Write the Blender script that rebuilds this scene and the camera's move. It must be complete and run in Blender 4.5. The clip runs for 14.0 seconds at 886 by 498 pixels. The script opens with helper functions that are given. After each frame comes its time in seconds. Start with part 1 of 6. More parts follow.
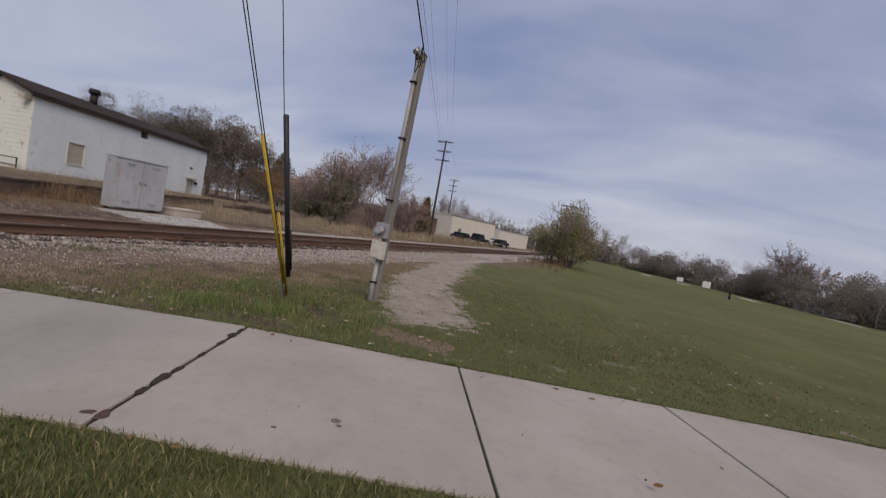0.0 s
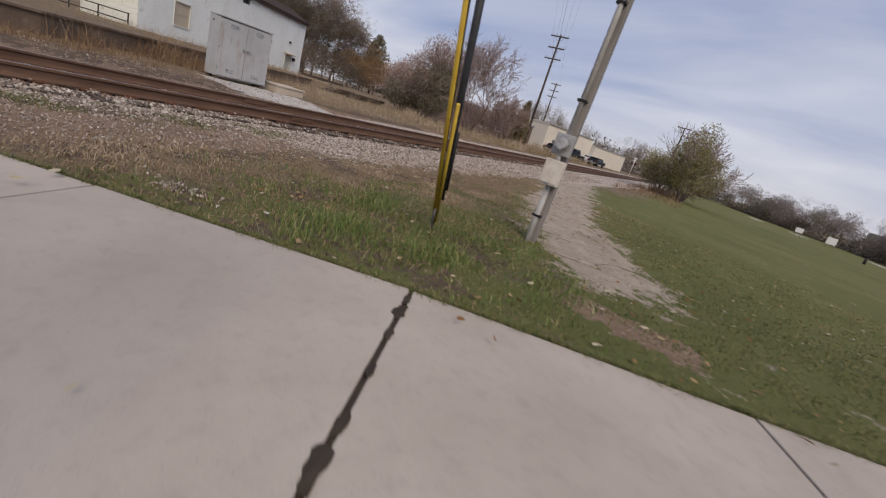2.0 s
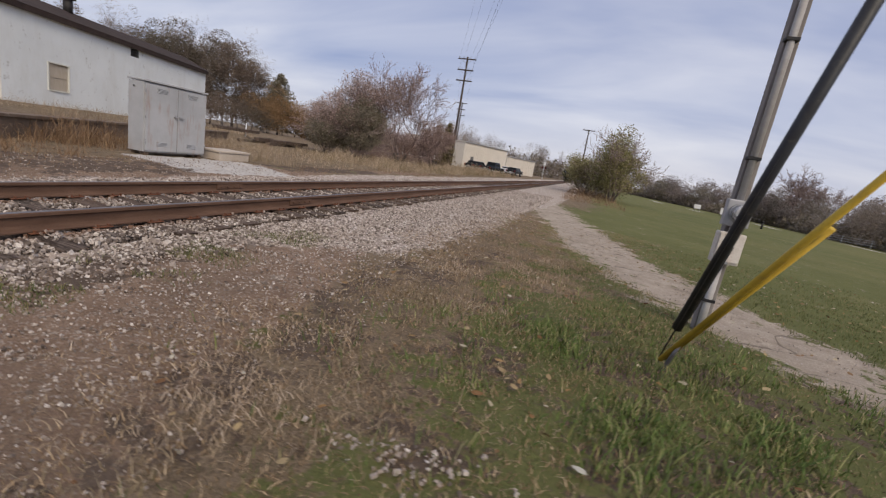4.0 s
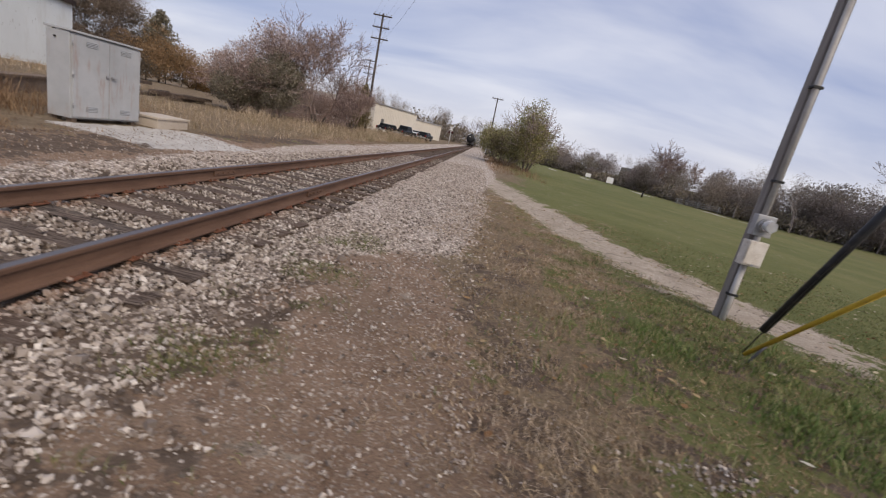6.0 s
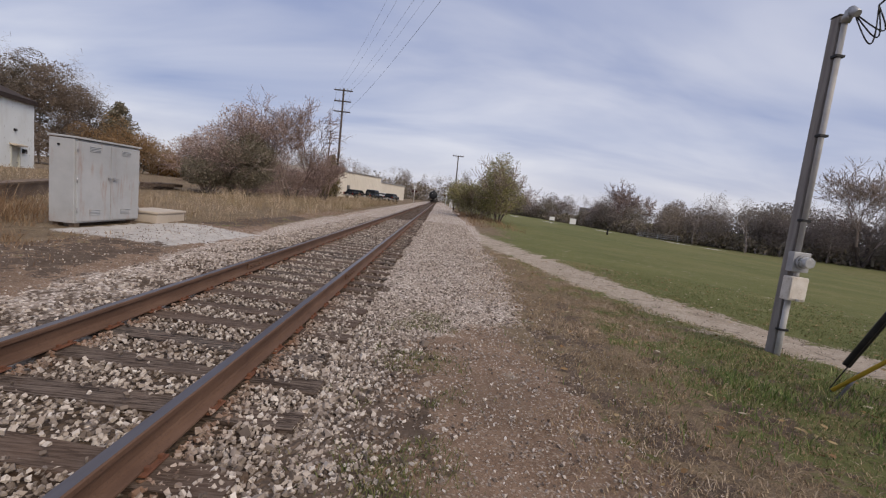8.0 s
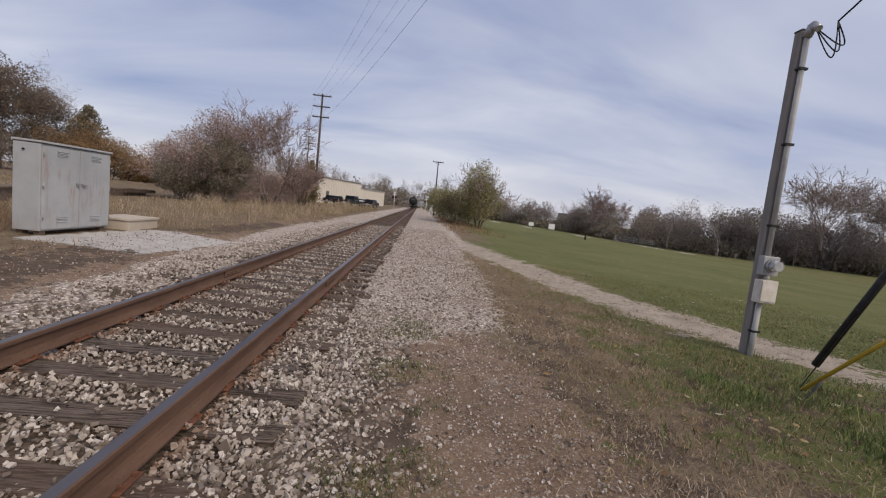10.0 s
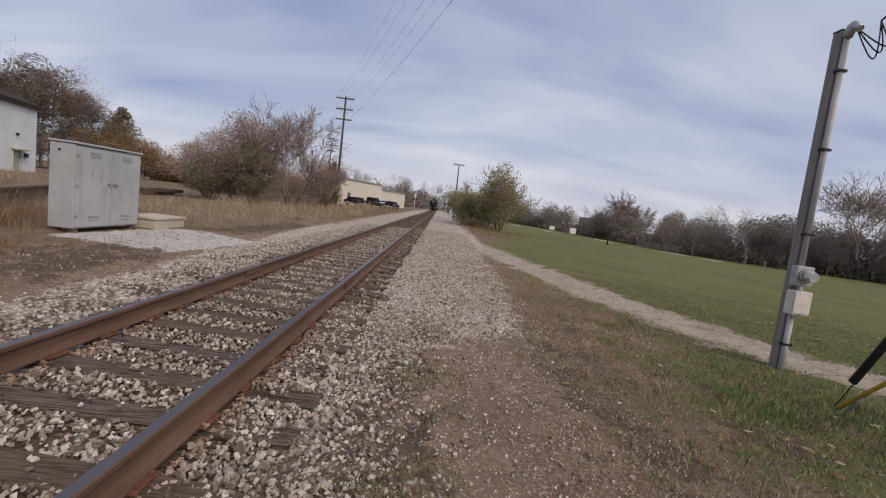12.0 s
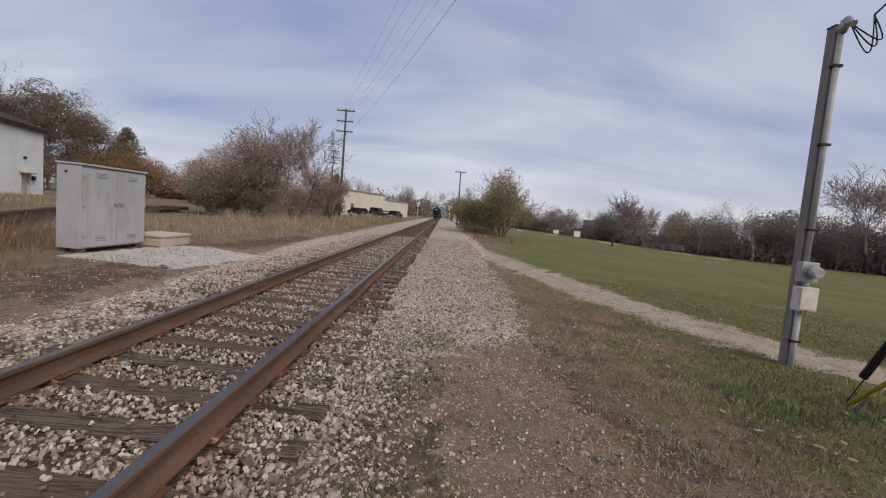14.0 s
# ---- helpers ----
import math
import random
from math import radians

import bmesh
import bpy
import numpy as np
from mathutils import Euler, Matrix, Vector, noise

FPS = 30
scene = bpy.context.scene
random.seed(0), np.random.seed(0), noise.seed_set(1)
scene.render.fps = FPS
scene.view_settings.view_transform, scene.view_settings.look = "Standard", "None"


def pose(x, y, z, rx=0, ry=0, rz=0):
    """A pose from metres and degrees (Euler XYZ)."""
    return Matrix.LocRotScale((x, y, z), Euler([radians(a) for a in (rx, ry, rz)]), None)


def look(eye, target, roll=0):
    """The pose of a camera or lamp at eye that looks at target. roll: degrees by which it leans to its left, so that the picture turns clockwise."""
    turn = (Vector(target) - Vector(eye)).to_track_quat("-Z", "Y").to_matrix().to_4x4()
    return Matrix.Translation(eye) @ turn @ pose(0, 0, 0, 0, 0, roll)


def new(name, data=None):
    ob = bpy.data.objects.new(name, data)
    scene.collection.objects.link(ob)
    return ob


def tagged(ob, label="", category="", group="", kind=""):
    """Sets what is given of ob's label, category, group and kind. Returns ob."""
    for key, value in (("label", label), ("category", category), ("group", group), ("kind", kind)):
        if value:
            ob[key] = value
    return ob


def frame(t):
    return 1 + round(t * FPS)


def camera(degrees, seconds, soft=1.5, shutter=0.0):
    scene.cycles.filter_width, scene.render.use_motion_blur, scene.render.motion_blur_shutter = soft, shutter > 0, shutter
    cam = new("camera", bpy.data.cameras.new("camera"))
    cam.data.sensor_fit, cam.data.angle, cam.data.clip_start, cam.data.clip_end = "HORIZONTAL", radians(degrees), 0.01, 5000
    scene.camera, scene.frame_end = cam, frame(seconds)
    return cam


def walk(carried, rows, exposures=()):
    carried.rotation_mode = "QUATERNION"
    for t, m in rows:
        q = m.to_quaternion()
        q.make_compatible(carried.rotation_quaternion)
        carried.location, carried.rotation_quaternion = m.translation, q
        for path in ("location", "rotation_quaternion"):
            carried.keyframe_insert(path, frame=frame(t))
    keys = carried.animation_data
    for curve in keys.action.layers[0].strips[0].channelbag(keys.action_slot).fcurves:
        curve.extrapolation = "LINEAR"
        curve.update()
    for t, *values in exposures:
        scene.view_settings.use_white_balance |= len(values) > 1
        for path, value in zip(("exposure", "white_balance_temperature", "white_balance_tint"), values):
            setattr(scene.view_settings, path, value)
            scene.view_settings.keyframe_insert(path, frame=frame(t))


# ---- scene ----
cam = camera(91.8, 14.0, soft=1.15, shutter=0.4)
PATH = [
    (0, (9.211, -2.907, 1.325), (8.562, -1.017, 1.24), 10.1),
    (0.5, (8.861, -2.742, 1.274), (8.29, -0.84, 1.041), 10.9),
    (1, (8.45, -2.49, 1.223), (7.895, -0.591, 0.932), 10.6),
    (1.5, (7.903, -2.131, 1.178), (7.277, -0.249, 0.919), 15.3),
    (2, (7.246, -1.62, 1.092), (6.425, 0.108, 0.512), 17.3),
    (2.5, (6.54, -1.275, 1.11), (5.86, 0.552, 0.663), 14.1),
    (3, (5.838, -1.126, 1.179), (5.309, 0.777, 0.869), 13.5),
    (3.5, (5.115, -1.122, 1.209), (4.579, 0.772, 0.859), 14.6),
    (3.7, (4.829, -1.128, 1.209), (4.22, 0.736, 0.813), 10.6),
    (5.8, (2.631, -1.717, 1.333), (2.593, 0.236, 0.907), 12.3),
    (6, (2.445, -1.683, 1.366), (2.389, 0.255, 0.872), 12.2),
    (6.5, (2.024, -1.743, 1.394), (1.885, 0.226, 1.07), 8.0),
    (7, (1.695, -1.701, 1.364), (1.598, 0.263, 1.003), 6.4),
    (7.5, (1.437, -1.666, 1.393), (1.3, 0.313, 1.137), 2.9),
    (8, (1.315, -1.744, 1.43), (1.36, 0.243, 1.205), 6.3),
    (10.5, (1.296, -1.734, 1.437), (1.437, 0.253, 1.252), 6.4),
    (11, (1.296, -1.724, 1.431), (1.45, 0.261, 1.246), 6.8),
    (11.5, (1.297, -1.728, 1.439), (1.449, 0.259, 1.26), 7.3),
    (12, (1.302, -1.697, 1.45), (1.344, 0.294, 1.262), 6.9),
    (12.5, (1.306, -1.697, 1.45), (1.337, 0.295, 1.268), 6.4),
    (13, (1.308, -1.697, 1.448), (1.31, 0.295, 1.277), 5.5),
    (13.5, (1.311, -1.704, 1.448), (1.309, 0.289, 1.284), 5.1),
    (14, (1.324, -1.722, 1.458), (1.341, 0.272, 1.303), 4.9),
]
walk(cam, [(t, look(e, a, r)) for t, e, a, r in PATH], exposures=[(0.0, -0.27, 6420, 12), (0.5, -0.26, 6420, 12), (1.5, -0.06, 6550, 10), (2.5, 0.08, 6750, 12), (3.5, 0.13, 6700, 11), (6.3, 0.24, 6700, 11), (7.5, 0.17, 6700, 11), (10.5, 0.1, 6700, 10), (14.0, 0.05, 6700, 10)])

# ---- world and sun: overcast late-autumn sky ----
SUN_EL, SUN_AZ = 42, 138
world = bpy.data.worlds.new("sky")
scene.world = world
world.use_nodes = True
wn, wl = world.node_tree.nodes, world.node_tree.links
wn.clear()


def wnode(kind, **inputs):
    n = wn.new(kind)
    for k, v in inputs.items():
        n.inputs[k.replace("_", " ")].default_value = v
    return n


w_out = wn.new("ShaderNodeOutputWorld")
w_bg = wnode("ShaderNodeBackground", Strength=1.0)
w_sky = wn.new("ShaderNodeTexSky")
w_sky.sky_type, w_sky.sun_disc = "NISHITA", False
w_sky.sun_elevation, w_sky.sun_rotation = radians(SUN_EL), radians(SUN_AZ)
w_gain = wn.new("ShaderNodeVectorMath")
w_gain.operation = "SCALE"
w_gain.inputs["Scale"].default_value = 0.10
w_co = wn.new("ShaderNodeTexCoord")
w_sep = wn.new("ShaderNodeSeparateXYZ")
w_h = wn.new("ShaderNodeMath")
w_h.operation, w_h.inputs[1].default_value = "ADD", 0.22
w_div = wn.new("ShaderNodeVectorMath")
w_div.operation = "DIVIDE"
w_map = wn.new("ShaderNodeMapping")
w_map.inputs["Scale"].default_value = (0.55, 1.15, 0.0)
w_map.inputs["Rotation"].default_value = (0, 0, 0.5)
w_n1 = wnode("ShaderNodeTexNoise", Scale=1.1, Detail=5.0, Roughness=0.5, Distortion=0.4)
w_r1 = wn.new("ShaderNodeValToRGB")
w_r1.color_ramp.elements[0].position, w_r1.color_ramp.elements[1].position = 0.34, 0.68
w_r1.color_ramp.elements[0].color = (0.285, 0.345, 0.55, 1)
w_r1.color_ramp.elements[1].color = (0.61, 0.64, 0.755, 1)
w_r2 = wn.new("ShaderNodeValToRGB")
w_r2.color_ramp.elements[0].position, w_r2.color_ramp.elements[1].position = 0.0, 0.16
w_r2.color_ramp.elements[0].color = (0.55, 0.55, 0.55, 1)
w_r2.color_ramp.elements[1].color = (0, 0, 0, 1)
w_hor = wn.new("ShaderNodeMix")
w_hor.data_type = "RGBA"
w_hor.inputs["B"].default_value = (0.80, 0.775, 0.80, 1)
w_mix = wn.new("ShaderNodeMix")
w_mix.data_type = "RGBA"
w_mix.inputs["Factor"].default_value = 0.88
wl.new(w_co.outputs["Generated"], w_sep.inputs[0])
wl.new(w_sep.outputs["Z"], w_h.inputs[0])
wl.new(w_co.outputs["Generated"], w_div.inputs[0])
wl.new(w_h.outputs[0], w_div.inputs[1])
wl.new(w_div.outputs[0], w_map.inputs["Vector"])
wl.new(w_map.outputs[0], w_n1.inputs["Vector"])
wl.new(w_n1.outputs["Fac"], w_r1.inputs[0])
wl.new(w_sep.outputs["Z"], w_r2.inputs[0])
wl.new(w_r2.outputs["Color"], w_hor.inputs["Factor"])
wl.new(w_r1.outputs["Color"], w_hor.inputs["A"])
wl.new(w_sky.outputs[0], w_gain.inputs[0])
wl.new(w_gain.outputs[0], w_mix.inputs["A"])
wl.new(w_hor.outputs["Result"], w_mix.inputs["B"])
wl.new(w_mix.outputs["Result"], w_bg.inputs["Color"])
wl.new(w_bg.outputs[0], w_out.inputs["Surface"])

sun = new("sun", bpy.data.lights.new("sun", "SUN"))
sun.data.energy, sun.data.angle, sun.data.color = 2.1, radians(32), (1.0, 0.88, 0.72)
sun.matrix_world = look((0, 0, 30), (-30 * math.sin(radians(SUN_AZ)) / math.tan(radians(SUN_EL)),
                                     -30 * math.cos(radians(SUN_AZ)) / math.tan(radians(SUN_EL)), 0))


# ---- materials ----
class Mat:
    """A small builder for node materials in object or world space."""

    def __init__(self, name, rough=0.8, metal=0.0, spec=0.3):
        self.m = bpy.data.materials.new(name)
        self.m.use_nodes = True
        self.t = self.m.node_tree
        self.b = self.t.nodes["Principled BSDF"]
        self.b.inputs["Roughness"].default_value = rough
        self.b.inputs["Metallic"].default_value = metal
        self.b.inputs["Specular IOR Level"].default_value = spec
        self.g = self.t.nodes.new("ShaderNodeNewGeometry")
        self.co = self.g.outputs["Position"]

    def n(self, kind):
        return self.t.nodes.new(kind)

    def l(self, a, b):
        self.t.links.new(a, b)

    def noise(self, scale, detail=4.0, rough=0.55, stretch=None, dist=0.0):
        k = self.n("ShaderNodeTexNoise")
        k.inputs["Scale"].default_value, k.inputs["Detail"].default_value = scale, detail
        k.inputs["Roughness"].default_value, k.inputs["Distortion"].default_value = rough, dist
        co = self.co
        if stretch:
            mp = self.n("ShaderNodeMapping")
            mp.inputs["Scale"].default_value = stretch
            self.l(co, mp.inputs["Vector"])
            co = mp.outputs[0]
        self.l(co, k.inputs["Vector"])
        return k.outputs["Fac"]

    def voronoi(self, scale, out="Color", rnd=1.0):
        k = self.n("ShaderNodeTexVoronoi")
        k.inputs["Scale"].default_value, k.inputs["Randomness"].default_value = scale, rnd
        self.l(self.co, k.inputs["Vector"])
        return k.outputs[out]

    def ramp(self, fac, *stops):
        r = self.n("ShaderNodeValToRGB")
        e = r.color_ramp.elements
        while len(e) < len(stops):
            e.new(0.5)
        for el, (p, c) in zip(e, stops):
            el.position = p
            el.color = (*c, 1) if isinstance(c, tuple) else (c, c, c, 1)
        self.l(fac, r.inputs[0])
        return r.outputs["Color"]

    def mix(self, fac, a, b, mode="MIX"):
        x = self.n("ShaderNodeMix")
        x.data_type, x.blend_type = "RGBA", mode
        for s, v in (("Factor", fac), ("A", a), ("B", b)):
            if isinstance(v, (int, float)):
                x.inputs[s].default_value = v if s == "Factor" else (v, v, v, 1)
            elif isinstance(v, tuple):
                x.inputs[s].default_value = (*v, 1)
            else:
                self.l(v, x.inputs[s])
        return x.outputs["Result"]

    def math(self, op, a, b=0.0, clamp=False):
        x = self.n("ShaderNodeMath")
        x.operation, x.use_clamp = op, clamp
        for i, v in enumerate((a, b)):
            if isinstance(v, (int, float)):
                x.inputs[i].default_value = v
            else:
                self.l(v, x.inputs[i])
        return x.outputs[0]

    def attr(self, name):
        a = self.n("ShaderNodeAttribute")
        a.attribute_name = name
        return a.outputs["Fac"]

    def rnd(self):
        return self.n("ShaderNodeObjectInfo").outputs["Random"]

    def island(self):
        return self.g.outputs["Random Per Island"]

    def color(self, c):
        if isinstance(c, tuple):
            self.b.inputs["Base Color"].default_value = (*c, 1)
        else:
            self.l(c, self.b.inputs["Base Color"])
        return self

    def thin(self, c, share=0.5):
        """Lets light through thin leaves."""
        t, x = self.n("ShaderNodeBsdfTranslucent"), self.n("ShaderNodeMixShader")
        x.inputs[0].default_value = share
        self.l(c, t.inputs["Color"])
        self.l(self.b.outputs[0], x.inputs[1])
        self.l(t.outputs[0], x.inputs[2])
        self.l(x.outputs[0], self.t.nodes["Material Output"].inputs["Surface"])
        return self

    def bump(self, h, strength=0.4, distance=0.01):
        k = self.n("ShaderNodeBump")
        k.inputs["Strength"].default_value, k.inputs["Distance"].default_value = strength, distance
        self.l(h, k.inputs["Height"])
        self.l(k.outputs[0], self.b.inputs["Normal"])
        return self


def plain(name, base, dark, scale=6.0, rough=0.7, metal=0.0, fine=60.0, bump=0.3, stretch=None, dirt=None):
    """A base colour with broad stains and fine grain."""
    m = Mat(name, rough, metal)
    c = m.mix(m.ramp(m.noise(scale, 5, 0.6, stretch), (0.35, 0.0), (0.7, 1.0)), base, dark)
    c = m.mix(m.math("MULTIPLY", m.noise(fine, 3, 0.6, stretch), 0.5), c, tuple(0.6 * v for v in dark))
    if dirt:
        c = m.mix(m.ramp(m.noise(scale * 2.3, 6, 0.7, stretch), (0.55, 0.0), (0.75, 0.8)), c, dirt)
    m.color(c).bump(m.noise(fine, 4), bump, 0.004)
    return m.m


def build_ground_material():
    m = Mat("ground", 0.95, 0, 0.15)
    wob = m.noise(1.7, 5, 0.65)
    wob2 = m.noise(7.0, 4, 0.7)
    # grass: green with straw patches
    grass = m.ramp(m.noise(0.33, 5, 0.6), (0.32, (0.110, 0.122, 0.042)), (0.55, (0.144, 0.150, 0.056)), (0.75, (0.195, 0.180, 0.078)))
    grass = m.mix(m.ramp(m.noise(0.07, 4, 0.6, (1, 0.5, 1)), (0.4, 0.0), (0.65, 0.5)), grass, (0.205, 0.185, 0.078))
    grass = m.mix(m.ramp(m.noise(55, 3, 0.7), (0.3, 0.0), (0.75, 1.0)), m.mix(0.3, grass, (0.04, 0.05, 0.014)), grass)
    grass = m.mix(m.ramp(m.noise(3.1, 5, 0.7), (0.55, 0.0), (0.8, 0.6)), grass, (0.20, 0.165, 0.07))
    dry = m.ramp(m.noise(1.3, 6, 0.7), (0.3, (0.19, 0.14, 0.095)), (0.6, (0.30, 0.225, 0.15)), (0.8, (0.40, 0.31, 0.21)))
    dry = m.mix(m.ramp(m.noise(70, 3, 0.7), (0.35, 0.75), (0.65, 0.0)), dry, (0.075, 0.055, 0.03))
    dry = m.mix(m.ramp(m.noise(5.5, 6, 0.75), (0.52, 0.0), (0.66, 0.75)), dry, (0.075, 0.054, 0.038))
    # gravel: pale limestone pieces, dark gaps between them painted in
    st = m.ramp(m.n_sep(m.voronoi(27.0)), (0.0, (0.42, 0.345, 0.285)), (0.5, (0.68, 0.585, 0.505)), (1.0, (0.88, 0.79, 0.70)))
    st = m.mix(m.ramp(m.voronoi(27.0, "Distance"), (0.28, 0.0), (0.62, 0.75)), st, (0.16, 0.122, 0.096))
    st = m.mix(m.ramp(m.noise(0.8, 5, 0.6), (0.46, 0.0), (0.78, 0.5)), st, (0.31, 0.235, 0.175))
    dirt = m.ramp(m.noise(2.2, 6, 0.65), (0.3, (0.19, 0.122, 0.082)), (0.7, (0.37, 0.255, 0.178)))
    dirt = m.mix(m.ramp(m.noise(95, 4, 0.8), (0.38, 0.65), (0.52, 0.0)), dirt, (0.075, 0.052, 0.037))
    dirt = m.mix(m.ramp(m.n_sep(m.voronoi(75.0)), (0.82, 0.0), (0.9, 0.7)), dirt, (0.44, 0.37, 0.30))
    dirt = m.mix(m.ramp(m.noise(0.55, 5, 0.7), (0.45, 0.0), (0.7, 0.55)), dirt, (0.125, 0.088, 0.062))
    dirt = m.mix(m.ramp(m.noise(14, 5, 0.7), (0.45, 0.0), (0.75, 0.5)), dirt, (0.13, 0.09, 0.065))
    old = m.ramp(m.noise(4.0, 6, 0.7), (0.35, (0.37, 0.305, 0.24)), (0.7, (0.56, 0.475, 0.385)))
    old = m.mix(m.ramp(m.voronoi(60.0, "Distance"), (0.2, 0.0), (0.6, 0.35)), old, (0.14, 0.115, 0.09))
    crack = m.math("ABSOLUTE", m.math("SUBTRACT", m.noise(0.55, 3, 0.5, (0.7, 1.2, 1), 0.6), 0.5))
    old = m.mix(m.ramp(crack, (0.003, 0.6), (0.009, 0.0)), old, (0.07, 0.055, 0.04))
    old = m.mix(m.ramp(m.noise(0.9, 6, 0.7), (0.55, 0.0), (0.68, 0.6)), old, (0.20, 0.16, 0.115))
    pale = m.ramp(m.noise(3.0, 6, 0.7), (0.3, (0.40, 0.37, 0.34)), (0.7, (0.58, 0.55, 0.51)))

    def edge(name, far=0.9, fine=0.55):
        s = m.math("ADD", m.attr(name), m.math("MULTIPLY", m.math("SUBTRACT", wob, 0.5), far))
        s = m.math("ADD", s, m.math("MULTIPLY", m.math("SUBTRACT", wob2, 0.5), fine))
        return m.ramp(s, (0.42, 0.0), (0.58, 1.0))

    c = m.mix(edge("dry", 2.0, 1.3), grass, dry)
    c = m.mix(edge("dirt", 1.5, 1.0), c, dirt)
    c = m.mix(edge("old", 2.4, 1.8), c, old)
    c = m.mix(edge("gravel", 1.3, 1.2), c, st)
    c = m.mix(edge("pale", 1.6, 1.2), c, pale)
    # dark soil: churned in beside the track; between the sleepers it also paints dark stone gaps
    soil = m.ramp(m.noise(9, 6, 0.75), (0.3, (0.070, 0.050, 0.037)), (0.7, (0.165, 0.122, 0.092)))
    c = m.mix(edge("soil", 1.8, 1.4), c, soil)
    m.color(c)
    h = m.mix(m.attr("gravel"), m.noise(40, 5, 0.7), m.voronoi(27.0, "Distance"))
    m.bump(h, 0.8, 0.03)
    return m.m


def n_sep(self, c):
    s = self.n("ShaderNodeSeparateColor")
    self.l(c, s.inputs[0])
    return s.outputs[0]


Mat.n_sep = n_sep


def tint(name, stops, rough=0.8, island=True, fine=40.0, spec=0.25, trans=0.0):
    """Colour by a random value for each piece, with fine grain."""
    m = Mat(name, rough, 0, spec)
    c = m.ramp(m.island() if island else m.rnd(), *stops)
    c = m.mix(m.math("MULTIPLY", m.noise(fine, 4, 0.7), 0.55), c, m.mix(0.7, c, (0.02, 0.018, 0.015)))
    m.color(c).bump(m.noise(fine, 4), 0.5, 0.01)
    if trans:
        m.thin(c, trans)
    return m.m


M_ground = build_ground_material()


def ballast_material():
    """Cream and grey limestone, stained with rust beside the rails."""
    m = Mat("ballast_stone", 0.92, 0, 0.2)
    c = m.ramp(m.island(), (0.0, (0.11, 0.085, 0.070)), (0.25, (0.24, 0.195, 0.165)), (0.6, (0.43, 0.365, 0.315)), (0.92, (0.62, 0.545, 0.48)), (1.0, (0.76, 0.695, 0.63)))
    c = m.mix(m.math("MULTIPLY", m.noise(45, 4, 0.7), 0.5), c, m.mix(0.6, c, (0.05, 0.04, 0.03)))
    sx = m.n("ShaderNodeSeparateXYZ")
    m.l(m.co, sx.inputs[0])
    near = m.math("ABSOLUTE", m.math("SUBTRACT", m.math("ABSOLUTE", m.math("ADD", sx.outputs["X"], 0.7525)), 0.7525))
    near = m.math("ADD", near, m.math("MULTIPLY", m.math("SUBTRACT", m.noise(2.6, 5, 0.7), 0.5), 0.75))
    c = m.mix(m.ramp(near, (0.05, 0.72), (0.26, 0.0)), c, (0.22, 0.115, 0.068))
    m.color(c).bump(m.noise(70, 4), 0.45, 0.006)
    return m.m


M_stone = ballast_material()
M_grass = tint("grass_blade", ((0.0, (0.078, 0.100, 0.028)), (0.5, (0.140, 0.160, 0.050)), (0.8, (0.22, 0.205, 0.080)), (1.0, (0.36, 0.30, 0.15))), 0.7)
M_tuft = tint("tall_grass_blade", ((0.0, (0.085, 0.135, 0.03)), (0.5, (0.15, 0.225, 0.055)), (0.8, (0.25, 0.28, 0.09)), (1.0, (0.42, 0.39, 0.19))), 0.6)


def weed_material():
    m = Mat("dry_weeds", 0.85, 0, 0.15)
    c = m.ramp(m.island(), (0.0, (0.23, 0.165, 0.105)), (0.5, (0.43, 0.325, 0.225)), (1.0, (0.64, 0.52, 0.40)))
    c = m.mix(m.ramp(m.noise(0.35, 4, 0.6), (0.42, 0.0), (0.62, 0.75)), c, (0.19, 0.145, 0.085))
    c = m.mix(m.ramp(m.noise(0.22, 3, 0.6, (1, 1.6, 1)), (0.5, 0.0), (0.66, 0.6)), c, (0.17, 0.155, 0.075))
    m.color(c)
    return m.m


M_straw = weed_material()
M_straw_red = tint("dry_grass_russet", ((0.0, (0.15, 0.085, 0.045)), (0.5, (0.28, 0.17, 0.095)), (1.0, (0.44, 0.31, 0.19))), 0.8)
M_straw_mat = tint("matted_dry_grass", ((0.0, (0.20, 0.125, 0.07)), (0.5, (0.38, 0.255, 0.145)), (1.0, (0.62, 0.48, 0.31))), 0.8)
M_leaf = tint("fallen_leaf", ((0.0, (0.16, 0.075, 0.03)), (0.4, (0.30, 0.17, 0.07)), (0.75, (0.42, 0.32, 0.17)), (1.0, (0.60, 0.56, 0.46))), 0.7)
M_bark = plain("bark", (0.13, 0.105, 0.09), (0.07, 0.055, 0.048), 5, 0.9, fine=50, bump=0.8)
M_twig = tint("twig", ((0.0, (0.220, 0.171, 0.143)), (1.0, (0.440, 0.347, 0.303))), 0.9)
M_twig_bare = tint("twig_bare", ((0.0, (0.19, 0.135, 0.118)), (1.0, (0.40, 0.29, 0.255))), 0.9)
M_twig_red = tint("twig_reddish", ((0.0, (0.27, 0.19, 0.165)), (1.0, (0.54, 0.40, 0.355))), 0.9)
M_leaf_brown = tint("clinging_leaf_brown", ((0.0, (0.34, 0.245, 0.20)), (0.5, (0.54, 0.405, 0.345)), (1.0, (0.78, 0.64, 0.58))), 0.8, trans=0.45)
M_leaf_olive = tint("leaf_olive", ((0.0, (0.218, 0.213, 0.086)), (0.6, (0.380, 0.351, 0.161)), (1.0, (0.575, 0.494, 0.276))), 0.75, trans=0.45)
